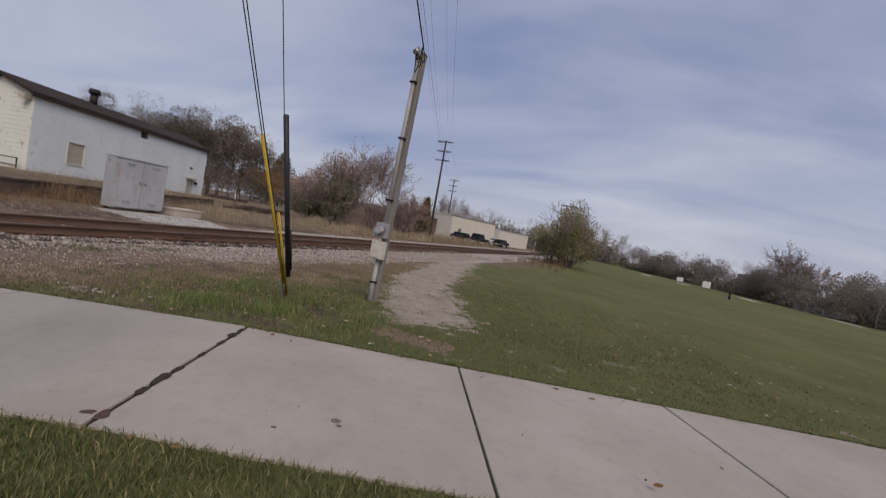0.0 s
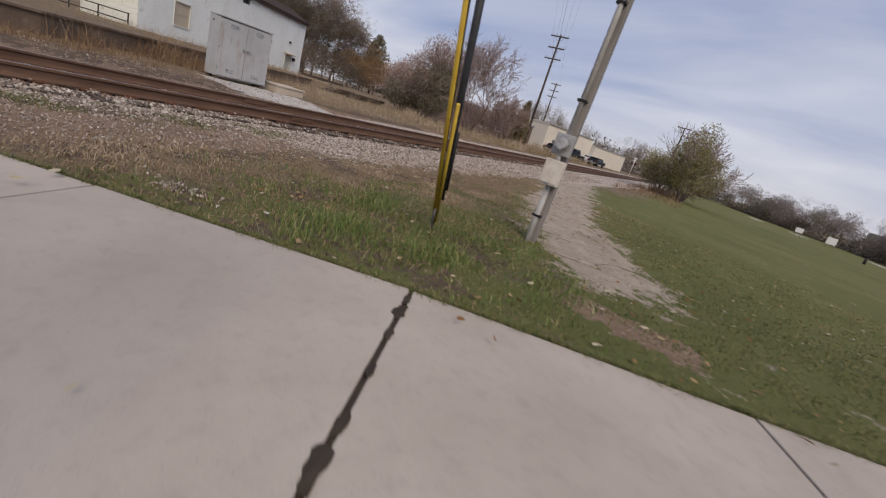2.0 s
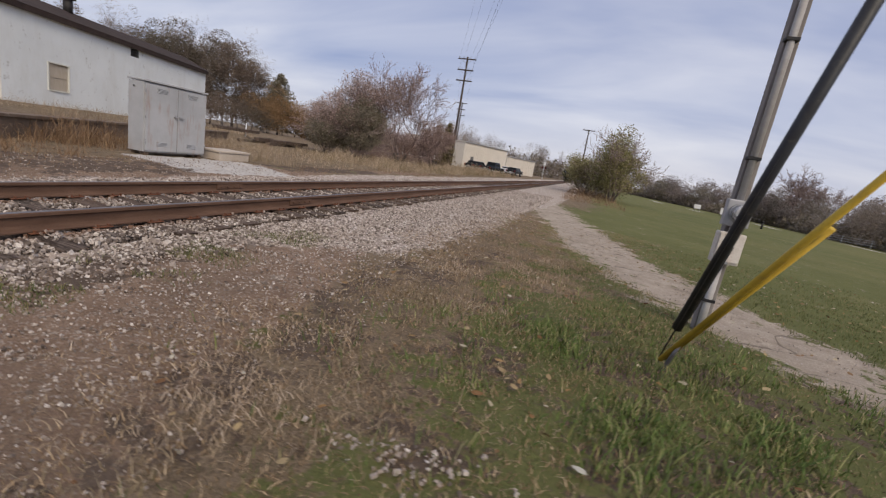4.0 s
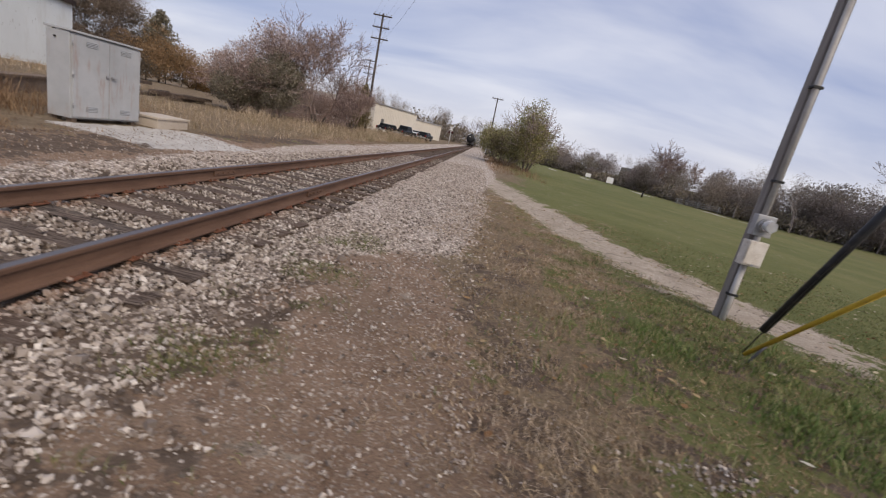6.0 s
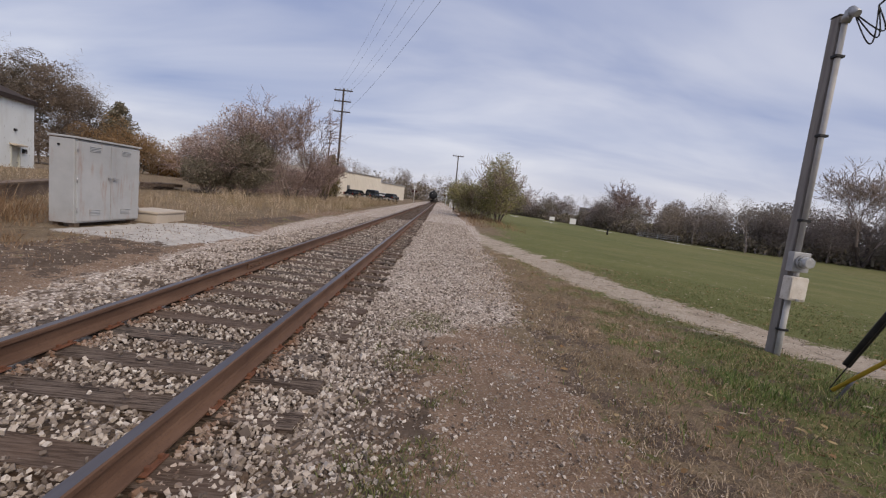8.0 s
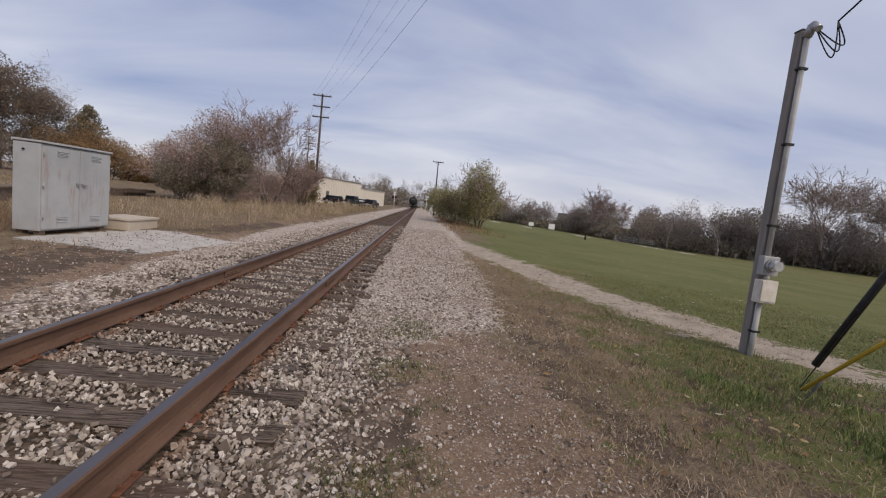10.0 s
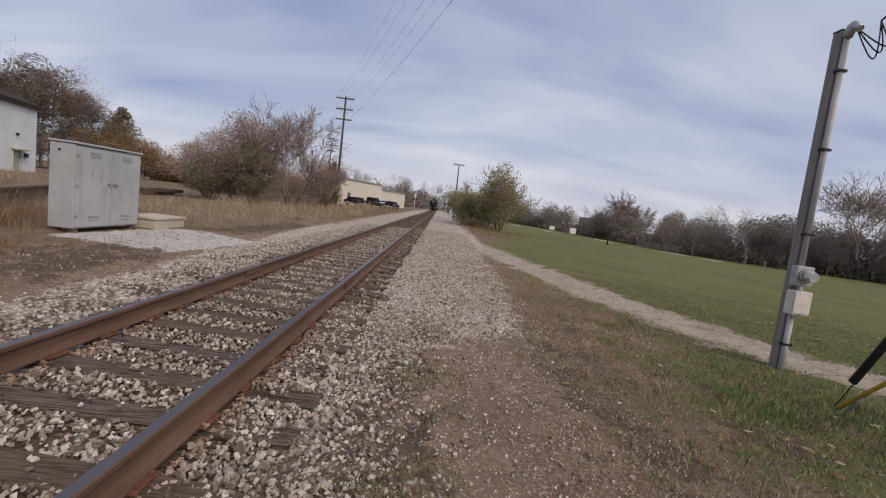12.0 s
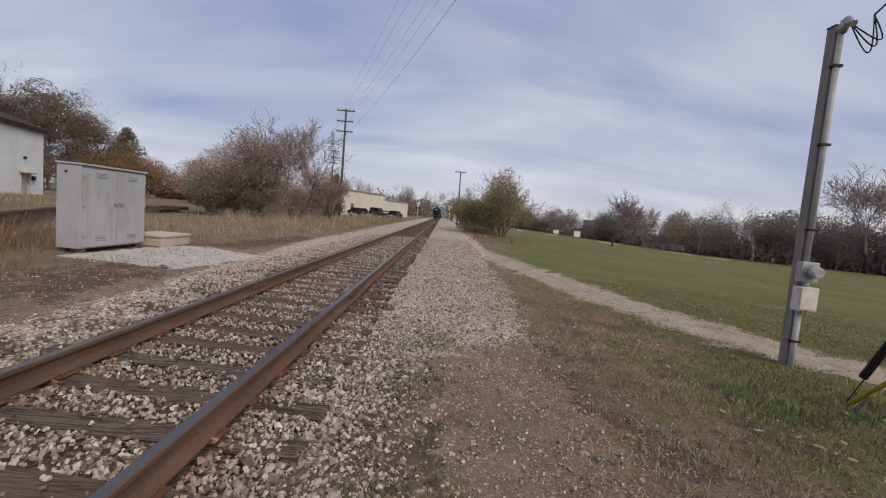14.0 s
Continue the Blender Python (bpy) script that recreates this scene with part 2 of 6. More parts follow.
M_leaf_dark = tint("leaf_dark", ((0.0, (0.18, 0.168, 0.115)), (0.6, (0.32, 0.285, 0.21)), (1.0, (0.47, 0.40, 0.31))), 0.8, trans=0.45)
M_leaf_rust = tint("leaf_rust", ((0.0, (0.20, 0.10, 0.04)), (0.6, (0.33, 0.19, 0.08)), (1.0, (0.42, 0.29, 0.14))), 0.8, trans=0.45)
M_needle = tint("needle", ((0.0, (0.11, 0.095, 0.045)), (0.6, (0.22, 0.18, 0.09)), (1.0, (0.34, 0.26, 0.15))), 0.8)
# woods: distance haze put into the colour, greyed and lightened
M_woods = tint("hazed_far_twig", ((0.0, (0.196, 0.161, 0.147)), (0.6, (0.333, 0.287, 0.262)), (1.0, (0.483, 0.425, 0.385))), 0.95)
M_woods_olive = tint("hazed_far_leaf", ((0.0, (0.172, 0.152, 0.113)), (0.6, (0.299, 0.255, 0.184)), (1.0, (0.437, 0.356, 0.259))), 0.95, trans=0.45)


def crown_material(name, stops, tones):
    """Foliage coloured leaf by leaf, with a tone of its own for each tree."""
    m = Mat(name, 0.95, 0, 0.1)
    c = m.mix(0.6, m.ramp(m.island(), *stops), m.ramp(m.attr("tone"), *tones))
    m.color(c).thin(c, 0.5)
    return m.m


# far crowns carry the haze in greyed leaf and tree tones
M_crown_far = crown_material("hazed_far_crown", ((0.0, (0.185, 0.155, 0.14)), (1.0, (0.30, 0.26, 0.235))),
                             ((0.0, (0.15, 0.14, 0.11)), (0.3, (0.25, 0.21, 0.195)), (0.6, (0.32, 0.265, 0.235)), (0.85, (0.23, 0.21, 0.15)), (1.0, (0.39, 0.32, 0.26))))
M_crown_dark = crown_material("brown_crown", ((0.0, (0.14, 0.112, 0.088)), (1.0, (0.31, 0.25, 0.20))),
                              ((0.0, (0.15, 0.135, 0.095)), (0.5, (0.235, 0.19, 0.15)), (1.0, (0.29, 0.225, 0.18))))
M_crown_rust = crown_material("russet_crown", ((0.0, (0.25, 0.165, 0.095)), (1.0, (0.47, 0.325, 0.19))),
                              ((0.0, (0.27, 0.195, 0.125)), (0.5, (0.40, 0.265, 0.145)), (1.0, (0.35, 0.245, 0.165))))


def concrete_material(name, lo, hi):
    m = Mat(name, 0.85, 0, 0.3)
    c = m.ramp(m.noise(0.9, 6, 0.6), (0.3, lo), (0.7, hi))
    c = m.mix(m.ramp(m.noise(9, 5, 0.7), (0.5, 0.0), (0.8, 0.35)), c, tuple(0.62 * v for v in lo))
    c = m.mix(m.math("MULTIPLY", m.rnd(), 0.22), c, tuple(0.7 * v for v in lo))
    c = m.mix(m.ramp(m.noise(130, 3, 0.6), (0.62, 0.0), (0.72, 0.5)), c, (0.16, 0.14, 0.12))
    m.color(c).bump(m.noise(160, 4, 0.7), 0.35, 0.004)
    return m.m


M_walk = concrete_material("pavement_concrete", (0.385, 0.332, 0.283), (0.490, 0.430, 0.372))
M_pad = concrete_material("pad_concrete", (0.44, 0.37, 0.30), (0.54, 0.47, 0.39))
M_soil = plain("joint_soil", (0.07, 0.052, 0.038), (0.035, 0.026, 0.02), 8, 0.95)
M_wallstone = plain("retaining_concrete", (0.23, 0.165, 0.12), (0.13, 0.095, 0.07), 1.6, 0.95, fine=25, bump=0.7, dirt=(0.30, 0.24, 0.19))


def rail_material():
    m = Mat("rail_rust", 0.75, 0.2, 0.4)
    c = m.ramp(m.noise(6, 6, 0.7, (1, 0.25, 1)), (0.3, (0.10, 0.054, 0.035)), (0.7, (0.18, 0.105, 0.070)))
    c = m.mix(m.ramp(m.noise(60, 4, 0.7), (0.55, 0.0), (0.75, 0.6)), c, (0.05, 0.03, 0.024))
    m.color(c).bump(m.noise(90, 4), 0.4, 0.003)
    return m.m


M_rail = rail_material()
M_railtop = plain("rail_running_surface", (0.20, 0.19, 0.20), (0.12, 0.10, 0.10), 3, 0.38, 0.75, fine=30, bump=0.1, stretch=(1, 0.15, 1))
M_plate = plain("tie_plate_rust", (0.24, 0.10, 0.055), (0.13, 0.06, 0.04), 14, 0.9, 0.1)


def tie_material():
    m = Mat("creosoted_wood", 0.9, 0, 0.2)
    g = m.noise(5, 6, 0.7, (1.2, 14, 8))
    c = m.ramp(g, (0.36, (0.018, 0.014, 0.012)), (0.46, (0.10, 0.078, 0.064)), (0.62, (0.20, 0.162, 0.135)), (0.8, (0.30, 0.25, 0.21)))
    c = m.mix(m.ramp(m.noise(1.4, 5, 0.7), (0.5, 0.0), (0.7, 0.55)), c, (0.19, 0.115, 0.078))
    split = m.math("ABSOLUTE", m.math("SUBTRACT", m.noise(2.2, 4, 0.6, (0.5, 7, 3)), 0.5))
    c = m.mix(m.ramp(split, (0.010, 0.95), (0.03, 0.0)), c, (0.010, 0.008, 0.007))
    c = m.mix(m.math("MULTIPLY", m.rnd(), 0.6), c, (0.12, 0.078, 0.056))
    m.color(c).bump(g, 0.8, 0.012)
    return m.m


M_tie = tie_material()
M_timber = plain("weathered_post", (0.30, 0.275, 0.255), (0.19, 0.17, 0.16), 3, 0.85, fine=70, bump=0.5, stretch=(6, 6, 0.6))
M_pvc = plain("grey_conduit", (0.50, 0.49, 0.48), (0.36, 0.34, 0.32), 4, 0.55)
M_box = plain("grey_enclosure", (0.42, 0.42, 0.43), (0.32, 0.31, 0.31), 7, 0.5, 0.2)
M_panel = plain("cream_enclosure", (0.74, 0.69, 0.63), (0.58, 0.52, 0.45), 7, 0.55, dirt=(0.33, 0.24, 0.17))
M_black = plain("black_rubber", (0.025, 0.025, 0.027), (0.012, 0.012, 0.013), 9, 0.6)
M_yellow = plain("yellow_guard_plastic", (0.66, 0.46, 0.06), (0.50, 0.33, 0.04), 5, 0.5, dirt=(0.28, 0.19, 0.06))
M_darkguard = plain("dark_guard_plastic", (0.040, 0.043, 0.050), (0.022, 0.022, 0.025), 6, 0.5, dirt=(0.10, 0.085, 0.07))
M_wire = plain("steel_strand", (0.16, 0.16, 0.17), (0.09, 0.09, 0.09), 9, 0.5, 0.6)
M_galv = plain("galvanised", (0.45, 0.45, 0.46), (0.33, 0.33, 0.33), 8, 0.45, 0.6)


def glass_material():
    m = Mat("meter_glass", 0.08, 0, 0.5)
    m.b.inputs["Transmission Weight"].default_value = 0.7
    m.color((0.75, 0.75, 0.76))
    return m.m


M_glass = glass_material()


def cabinet_material():
    m = Mat("silver_painted_steel", 0.55, 0.15, 0.4)
    c = m.ramp(m.noise(1.6, 5, 0.6), (0.3, (0.37, 0.375, 0.38)), (0.7, (0.46, 0.465, 0.47)))
    streak = m.noise(3.0, 5, 0.65, (1, 2.6, 0.45))
    c = m.mix(m.ramp(streak, (0.52, 0.0), (0.70, 0.65)), c, (0.34, 0.21, 0.15))
    c = m.mix(m.ramp(m.noise(0.9, 5, 0.6), (0.5, 0.0), (0.75, 0.4)), c, (0.55, 0.55, 0.54))
    c = m.mix(m.ramp(m.noise(30, 5, 0.7), (0.62, 0.0), (0.75, 0.4)), c, (0.24, 0.20, 0.18))
    m.color(c).bump(m.noise(14, 4), 0.12, 0.01)
    return m.m


M_cab = cabinet_material()


def old_paint(name, base, under, under_at=0.62, board=None):
    m = Mat(name, 0.8, 0, 0.25)
    c = m.ramp(m.noise(0.45, 5, 0.6), (0.3, tuple(0.90 * v for v in base)), (0.7, base))
    c = m.mix(m.ramp(m.noise(1.1, 6, 0.7, (1, 1, 0.35)), (0.5, 0.0), (0.8, 0.35)), c, (0.50, 0.47, 0.40))
    c = m.mix(m.ramp(m.noise(4.2, 7, 0.72, (1, 1, 0.5)), (under_at, 0.0), (under_at + 0.04, 0.9)), c, under)
    m.color(c).bump(m.noise(20, 5, 0.7), 0.4, 0.01)
    return m.m


M_white = old_paint("peeling_white_paint", (0.78, 0.81, 0.80), (0.50, 0.50, 0.47), 0.61)
M_white2 = old_paint("worn_white_siding", (0.74, 0.735, 0.66), (0.27, 0.23, 0.19), 0.60)
M_roof = plain("brown_roofing", (0.060, 0.040, 0.034), (0.035, 0.025, 0.022), 2, 1.0)
M_board = plain("tan_plywood", (0.57, 0.50, 0.40), (0.47, 0.40, 0.31), 3, 0.8, stretch=(6, 6, 1))
M_louvre = plain("louvre_grey", (0.17, 0.165, 0.16), (0.09, 0.09, 0.09), 5, 0.7)
M_door = plain("door_off_white", (0.60, 0.60, 0.54), (0.45, 0.45, 0.40), 3, 0.6)
M_metalbld = old_paint("cream_metal_cladding", (0.66, 0.61, 0.53), (0.50, 0.45, 0.38), 0.72)
M_pole = plain("utility_pole_wood", (0.105, 0.085, 0.075), (0.06, 0.05, 0.045), 4, 0.9, fine=50, stretch=(6, 6, 0.5))
M_tank = plain("black_tank_paint", (0.022, 0.023, 0.027), (0.012, 0.012, 0.014), 2, 0.45, dirt=(0.07, 0.06, 0.055))
M_steel = plain("dark_steel", (0.05, 0.046, 0.044), (0.03, 0.028, 0.027), 4, 0.6, 0.4)
M_carpaint = plain("dark_car_paint", (0.025, 0.028, 0.032), (0.018, 0.02, 0.022), 3, 0.25, 0.3, bump=0.02)
M_carwhite = plain("white_car_paint", (0.68, 0.68, 0.70), (0.58, 0.58, 0.60), 3, 0.3, 0.0, bump=0.02)
M_window = plain("dark_glass", (0.02, 0.024, 0.028), (0.012, 0.014, 0.016), 3, 0.08, bump=0.0)
M_rubber = plain("tyre", (0.02, 0.02, 0.02), (0.012, 0.012, 0.012), 12, 0.85)
M_red = plain("tail_light_red", (0.30, 0.02, 0.015), (0.2, 0.015, 0.012), 6, 0.25)
M_signwhite = plain("white_sheet", (0.80, 0.80, 0.80), (0.68, 0.68, 0.68), 4, 0.6)
M_house = plain("far_house_wall", (0.50, 0.47, 0.44), (0.40, 0.37, 0.34), 0.6, 0.85)
M_houseroof = plain("far_house_roof", (0.12, 0.11, 0.11), (0.08, 0.075, 0.075), 0.8, 0.9)
M_brick = plain("far_brick", (0.21, 0.145, 0.125), (0.15, 0.105, 0.09), 1.2, 0.9)


# ---- mesh helpers ----
def mesh(name, verts, faces, mat, smooth=False):
    me = bpy.data.meshes.new(name)
    me.from_pydata([tuple(v) for v in verts], [], faces)
    for q in (mat if isinstance(mat, (list, tuple)) else [mat]):
        me.materials.append(q)
    if smooth:
        me.polygons.foreach_set("use_smooth", [True] * len(me.polygons))
    me.update()
    return me


def fast_mesh(name, verts, faces, mat):
    """A mesh from arrays of vertices and equal-sided faces."""
    me = bpy.data.meshes.new(name)
    k = faces.shape[1]
    me.vertices.add(len(verts))
    me.vertices.foreach_set("co", np.ascontiguousarray(verts, dtype=np.float32).ravel())
    me.loops.add(faces.size)
    me.loops.foreach_set("vertex_index", np.ascontiguousarray(faces, dtype=np.int32).ravel())
    me.polygons.add(len(faces))
    me.polygons.foreach_set("loop_start", np.arange(0, faces.size, k, dtype=np.int32))
    me.polygons.foreach_set("loop_total", np.full(len(faces), k, dtype=np.int32))
    me.materials.append(mat)
    me.update(calc_edges=True)
    return me


def part(name, bm, material, parent, label=""):
    """Links a bmesh or a mesh as one mesh object under a thing or a part."""
    if isinstance(bm, bmesh.types.BMesh):
        me = bpy.data.meshes.new(name)
        bm.to_mesh(me)
        bm.free()
        me.materials.append(material)
    else:
        me = bm
    ob = new(name, me)
    if parent is not None:
        ob.parent = parent
    if label:
        ob["label"] = label
    return ob


def thing(name, at, label, category, group="", kind="", rz=0.0):
    ob = new(name)
    ob.empty_display_size = 0.1
    ob.matrix_basis = pose(*at, 0, 0, rz)
    return tagged(ob, label, category, group, kind)


def box(bm, x0, x1, y0, y1, z0, z1, bevel=0.0, m=None):
    r = bmesh.ops.create_cube(bm, size=1.0)
    vs = r["verts"]
    for v in vs:
        v.co = Vector(((x0 + x1) / 2 + v.co.x * (x1 - x0), (y0 + y1) / 2 + v.co.y * (y1 - y0), (z0 + z1) / 2 + v.co.z * (z1 - z0)))
    if bevel:
        es = list({e for v in vs for e in v.link_edges})
        out = bmesh.ops.bevel(bm, geom=es, offset=bevel, segments=2, affect="EDGES", profile=0.6)
        vs = list({v for f in out["faces"] for v in f.verts} | {v for v in vs if v.is_valid})
    if m is not None:
        bmesh.ops.transform(bm, matrix=m, verts=[v for v in vs if v.is_valid])
    return bm


def cube(x0, x1, y0, y1, z0, z1, bevel=0.0):
    return box(bmesh.new(), x0, x1, y0, y1, z0, z1, bevel)


def rod(bm, a, b, r0, r1=None, sides=10, caps=True):
    """A tapered round bar from a to b."""
    a, b = Vector(a), Vector(b)
    r1 = r0 if r1 is None else r1
    q = (b - a).to_track_quat("Z", "Y")
    rings = []
    for p, r in ((a, r0), (b, r1)):
        rings.append([bm.verts.new(p + q @ Vector((r * math.cos(2 * math.pi * i / sides), r * math.sin(2 * math.pi * i / sides), 0))) for i in range(sides)])
    for i in range(sides):
        f = bm.faces.new((rings[0][i], rings[0][(i + 1) % sides], rings[1][(i + 1) % sides], rings[1][i]))
        f.smooth = True
    if caps:
        bm.faces.new(rings[0][::-1])
        bm.faces.new(rings[1])
    return bm


def bar(a, b, r0, r1=None, sides=10):
    return rod(bmesh.new(), a, b, r0, r1, sides)


def tube(points, r, sides=8):
    bm = bmesh.new()
    for a, b in zip(points[:-1], points[1:]):
        rod(bm, a, b, r, r, sides)
    return bm


# ---- ground ----
def seg_dist(x, y, pts):
    """Distance from points to a polyline."""
    best = np.full(np.shape(x), 1e9)
    for (ax, ay), (bx, by) in zip(pts[:-1], pts[1:]):
        dx, dy = bx - ax, by - ay
        t = np.clip(((x - ax) * dx + (y - ay) * dy) / (dx * dx + dy * dy), 0, 1)
        best = np.minimum(best, np.hypot(x - ax - t * dx, y - ay - t * dy))
    return best


def step(v, a, b):
    t = np.clip((v - a) / (b - a), 0, 1)
    return t * t * (3 - 2 * t)


LANE = [(6.95, 3.5), (6.7, 4.2), (6.1, 5.4), (5.1, 8.0), (4.55, 11), (3.7, 15), (2.9, 20), (2.2, 30)]
WALL_LINE = [(-5.0, -14), (-5.2, -2), (-6.3, 3.0), (-9.3, 8.3), (-12.6, 14.1), (-16.4, 20.5)]


def wall_x(y):
    return np.interp(y, [p[1] for p in WALL_LINE] + [26, 40, 400], [p[0] for p in WALL_LINE] + [-19.5, -25, -60])


WALK_O, WALK_A = Vector((6.06, 0.62, 0.0)), math.atan2(0.35, 0.935)
SLAB_L, SLAB_W = 2.21, 2.18


def walk_frame(x, y):
    """Along and across the pavement, from the far edge at its open joint."""
    c, s = math.cos(WALK_A), math.sin(WALK_A)
    dx, dy = x - WALK_O.x, y - WALK_O.y
    return dx * c + dy * s, -dx * s + dy * c


def ground_z(x, y):
    x, y = np.asarray(x, float), np.asarray(y, float)
    z = -0.03 - 0.06 * step(x, 1.5, 5.5)
    z = z - 0.042 * np.clip(x - 5.8, 0, 45)
    u, v = walk_frame(x, y)
    flat = -0.02 - 0.022 * np.clip(u, 0, 60)
    near = (1 - step(v, 0.3, 5.0)) * step(x, 1.5, 3.5)
    z = z * (1 - near) + flat * near
    z = z + 0.12 * step(-x, 2.6, 5.2)
    z = z - 0.035 * step(x, -2.5, -2.1) * (1 - step(x, 0.35, 0.95))
    up = step(wall_x(y) - x, 0.12, 0.45) * (1 - step(y, 20, 34)) + step(wall_x(y) - x, -2.5, 6.0) * step(y, 20, 34)
    return z + up * 0.47


def axis(spans):
    out = []
    for a, b, d in spans:
        n = max(1, int(round((b - a) / d)))
        out += list(np.linspace(a, b, n, endpoint=False))
    out.append(spans[-1][1])
    return np.array(out)


def build_ground():
    xs = axis([(-2500, -400, 300), (-400, -80, 40), (-80, -24, 4), (-24, -8, 0.5), (-8, -2, 0.25), (-2, 9, 0.12), (9, 20, 0.4), (20, 80, 3), (80, 400, 40), (400, 2500, 300)])
    ys = axis([(-1500, -200, 200), (-200, -20, 15), (-20, -4, 1), (-4, 14, 0.12), (14, 30, 0.4), (30, 80, 2), (80, 300, 12), (300, 3000, 300)])
    X, Y = np.meshgrid(xs, ys)
    x, y = X.ravel(), Y.ravel()
    z = ground_z(x, y)
    rng = np.random.RandomState(3)
    near = (np.abs(x) < 20) & (y > -5) & (y < 30)
    z = z + near * rng.uniform(-0.012, 0.012, len(x))
    nx, ny = len(xs), len(ys)
    i = np.arange(nx * ny).reshape(ny, nx)
    faces = np.stack([i[:-1, :-1], i[:-1, 1:], i[1:, 1:], i[1:, :-1]], -1).reshape(-1, 4)
    me = fast_mesh("ground", np.stack([x, y, z], 1), faces, M_ground)
    me.polygons.foreach_set("use_smooth", [True] * len(me.polygons))
    # zones
    lane = seg_dist(x, y, LANE)
    old = 1 - step(lane, 0.2, 1.35)
    right_edge = np.interp(y, [-6, 0.5, 2.5, 3.8, 8, 12, 20, 40], [1.0, 1.0, 1.12, 2.6, 2.95, 2.9, 3.6, 4.2])
    left_edge = np.interp(y, [-6, 2, 6, 9, 14, 30, 100], [-2.7, -2.9, -3.2, -3.4, -3.9, -4.1, -4.3])
    gravel = (1 - step(x, right_edge - 0.55, right_edge + 0.55)) * step(x, left_edge - 0.5, left_edge + 0.5)
    dirt_edge = np.interp(y, [-6, -0.6, 0.7, 2.0, 3.0, 3.9], [4.0, 3.3, 2.85, 2.6, 2.3, 1.9])
    dirt = (1 - step(x, dirt_edge - 0.3, dirt_edge + 0.3)) * step(x, -5.0, -4.0) * (1 - step(y, 10, 14))
    dirt = np.maximum(dirt, (1 - step(seg_dist(x, y, [(6.9, 2.0), (7.6, 2.0)]), 0.1, 0.5)) * 0.8)
    dirt = np.maximum(dirt, step(-x, 3.6, 4.4) * (1 - step(-x, 4.6, 5.4)) * (1 - step(y, 20, 30)) * 0.7)
    dry = step(-x, 4.0, 5.0)
    dry = np.maximum(dry, (1 - step(x, 3.0, 5.2)) * 0.8)
    dry = np.maximum(dry, (1 - step(seg_dist(x, y, [(4.6, 4.4), (3.9, 7), (3.6, 11), (3.3, 16)]), 0.5, 1.1)) * 0.62)
    dry = np.maximum(dry, step(y, 14, 25) * (1 - step(x, 5.0, 8.0)))
    dry = np.maximum(dry, step(x, 33, 46) * 0.3)
    pale = 1 - step(np.maximum(np.abs(x + 4.55 + (y - 8) * -0.12) / 1.2, np.abs(y - 7.9) / 1.75), 0.75, 1.15)
    pale = np.maximum(pale, 0.9 - 0.9 * step(seg_dist(x, y, [(20, 122), (34, 97), (43, 86), (50, 72)]), 0.5, 2.2))
    # darkens the bed under the near stones, so the gaps between them look dark
    soil = step(x, -1.5, -1.3) * (1 - step(x, np.interp(y, [2, 6], [0.9, 0.1]), np.interp(y, [2, 6], [1.5, 1.05]))) * (1 - step(y, 4, 11)) * 0.75
    soil = np.maximum(soil, step(x, -3.4, -2.6) * (1 - step(x, -1.9, -1.6)) * (1 - step(y, 10, 25)) * 0.46)
    soil = np.maximum(soil, step(x, -5.6, -4.4) * (1 - step(x, -3.9, -2.7)) * (1 - step(y, 5.6, 7.5)) * 0.66)
    soil = np.maximum(soil, (1 - step(seg_dist(x, y, [(-4.6, 10.5), (-4.4, 16)]), 0.3, 0.8)) * 0.7)
    soil = np.maximum(soil, (1 - step(seg_dist(x, y, [(1.35, -1.0), (1.2, 2.4)]), 0.05, 0.5)) * 0.47)
    soil = np.maximum(soil, (1 - step(seg_dist(x, y, [(2.9, -1.0), (3.0, 0.8), (2.75, 2.6), (3.5, 5.0)]), 0.1, 0.7)) * 0.48)
    soil = np.maximum(soil, step(x, 3.0, 4.0) * (1 - step(x, 5.5, 8.0)) * step(walk_frame(x, y)[1], -0.1, 0.1) * (1 - step(y, 2.5, 4.5)) * 0.42)
    field = step(x, 4.0, 6.5) * step(lane, 0.9, 1.2)
    dry = dry * (1 - field * (1 - step(x, 30, 40)) * 0.75)
    for name, val in (("old", old), ("gravel", gravel), ("dirt", dirt), ("dry", dry), ("pale", pale), ("soil", soil)):
        a = me.attributes.new(name, "FLOAT", "POINT")
        a.data.foreach_set("value", val.astype(np.float32))
    ob = new("ground", me)
    return tagged(ob, "grass, gravel and bare earth beside the railway", "ground", kind="structure")


ground = build_ground()


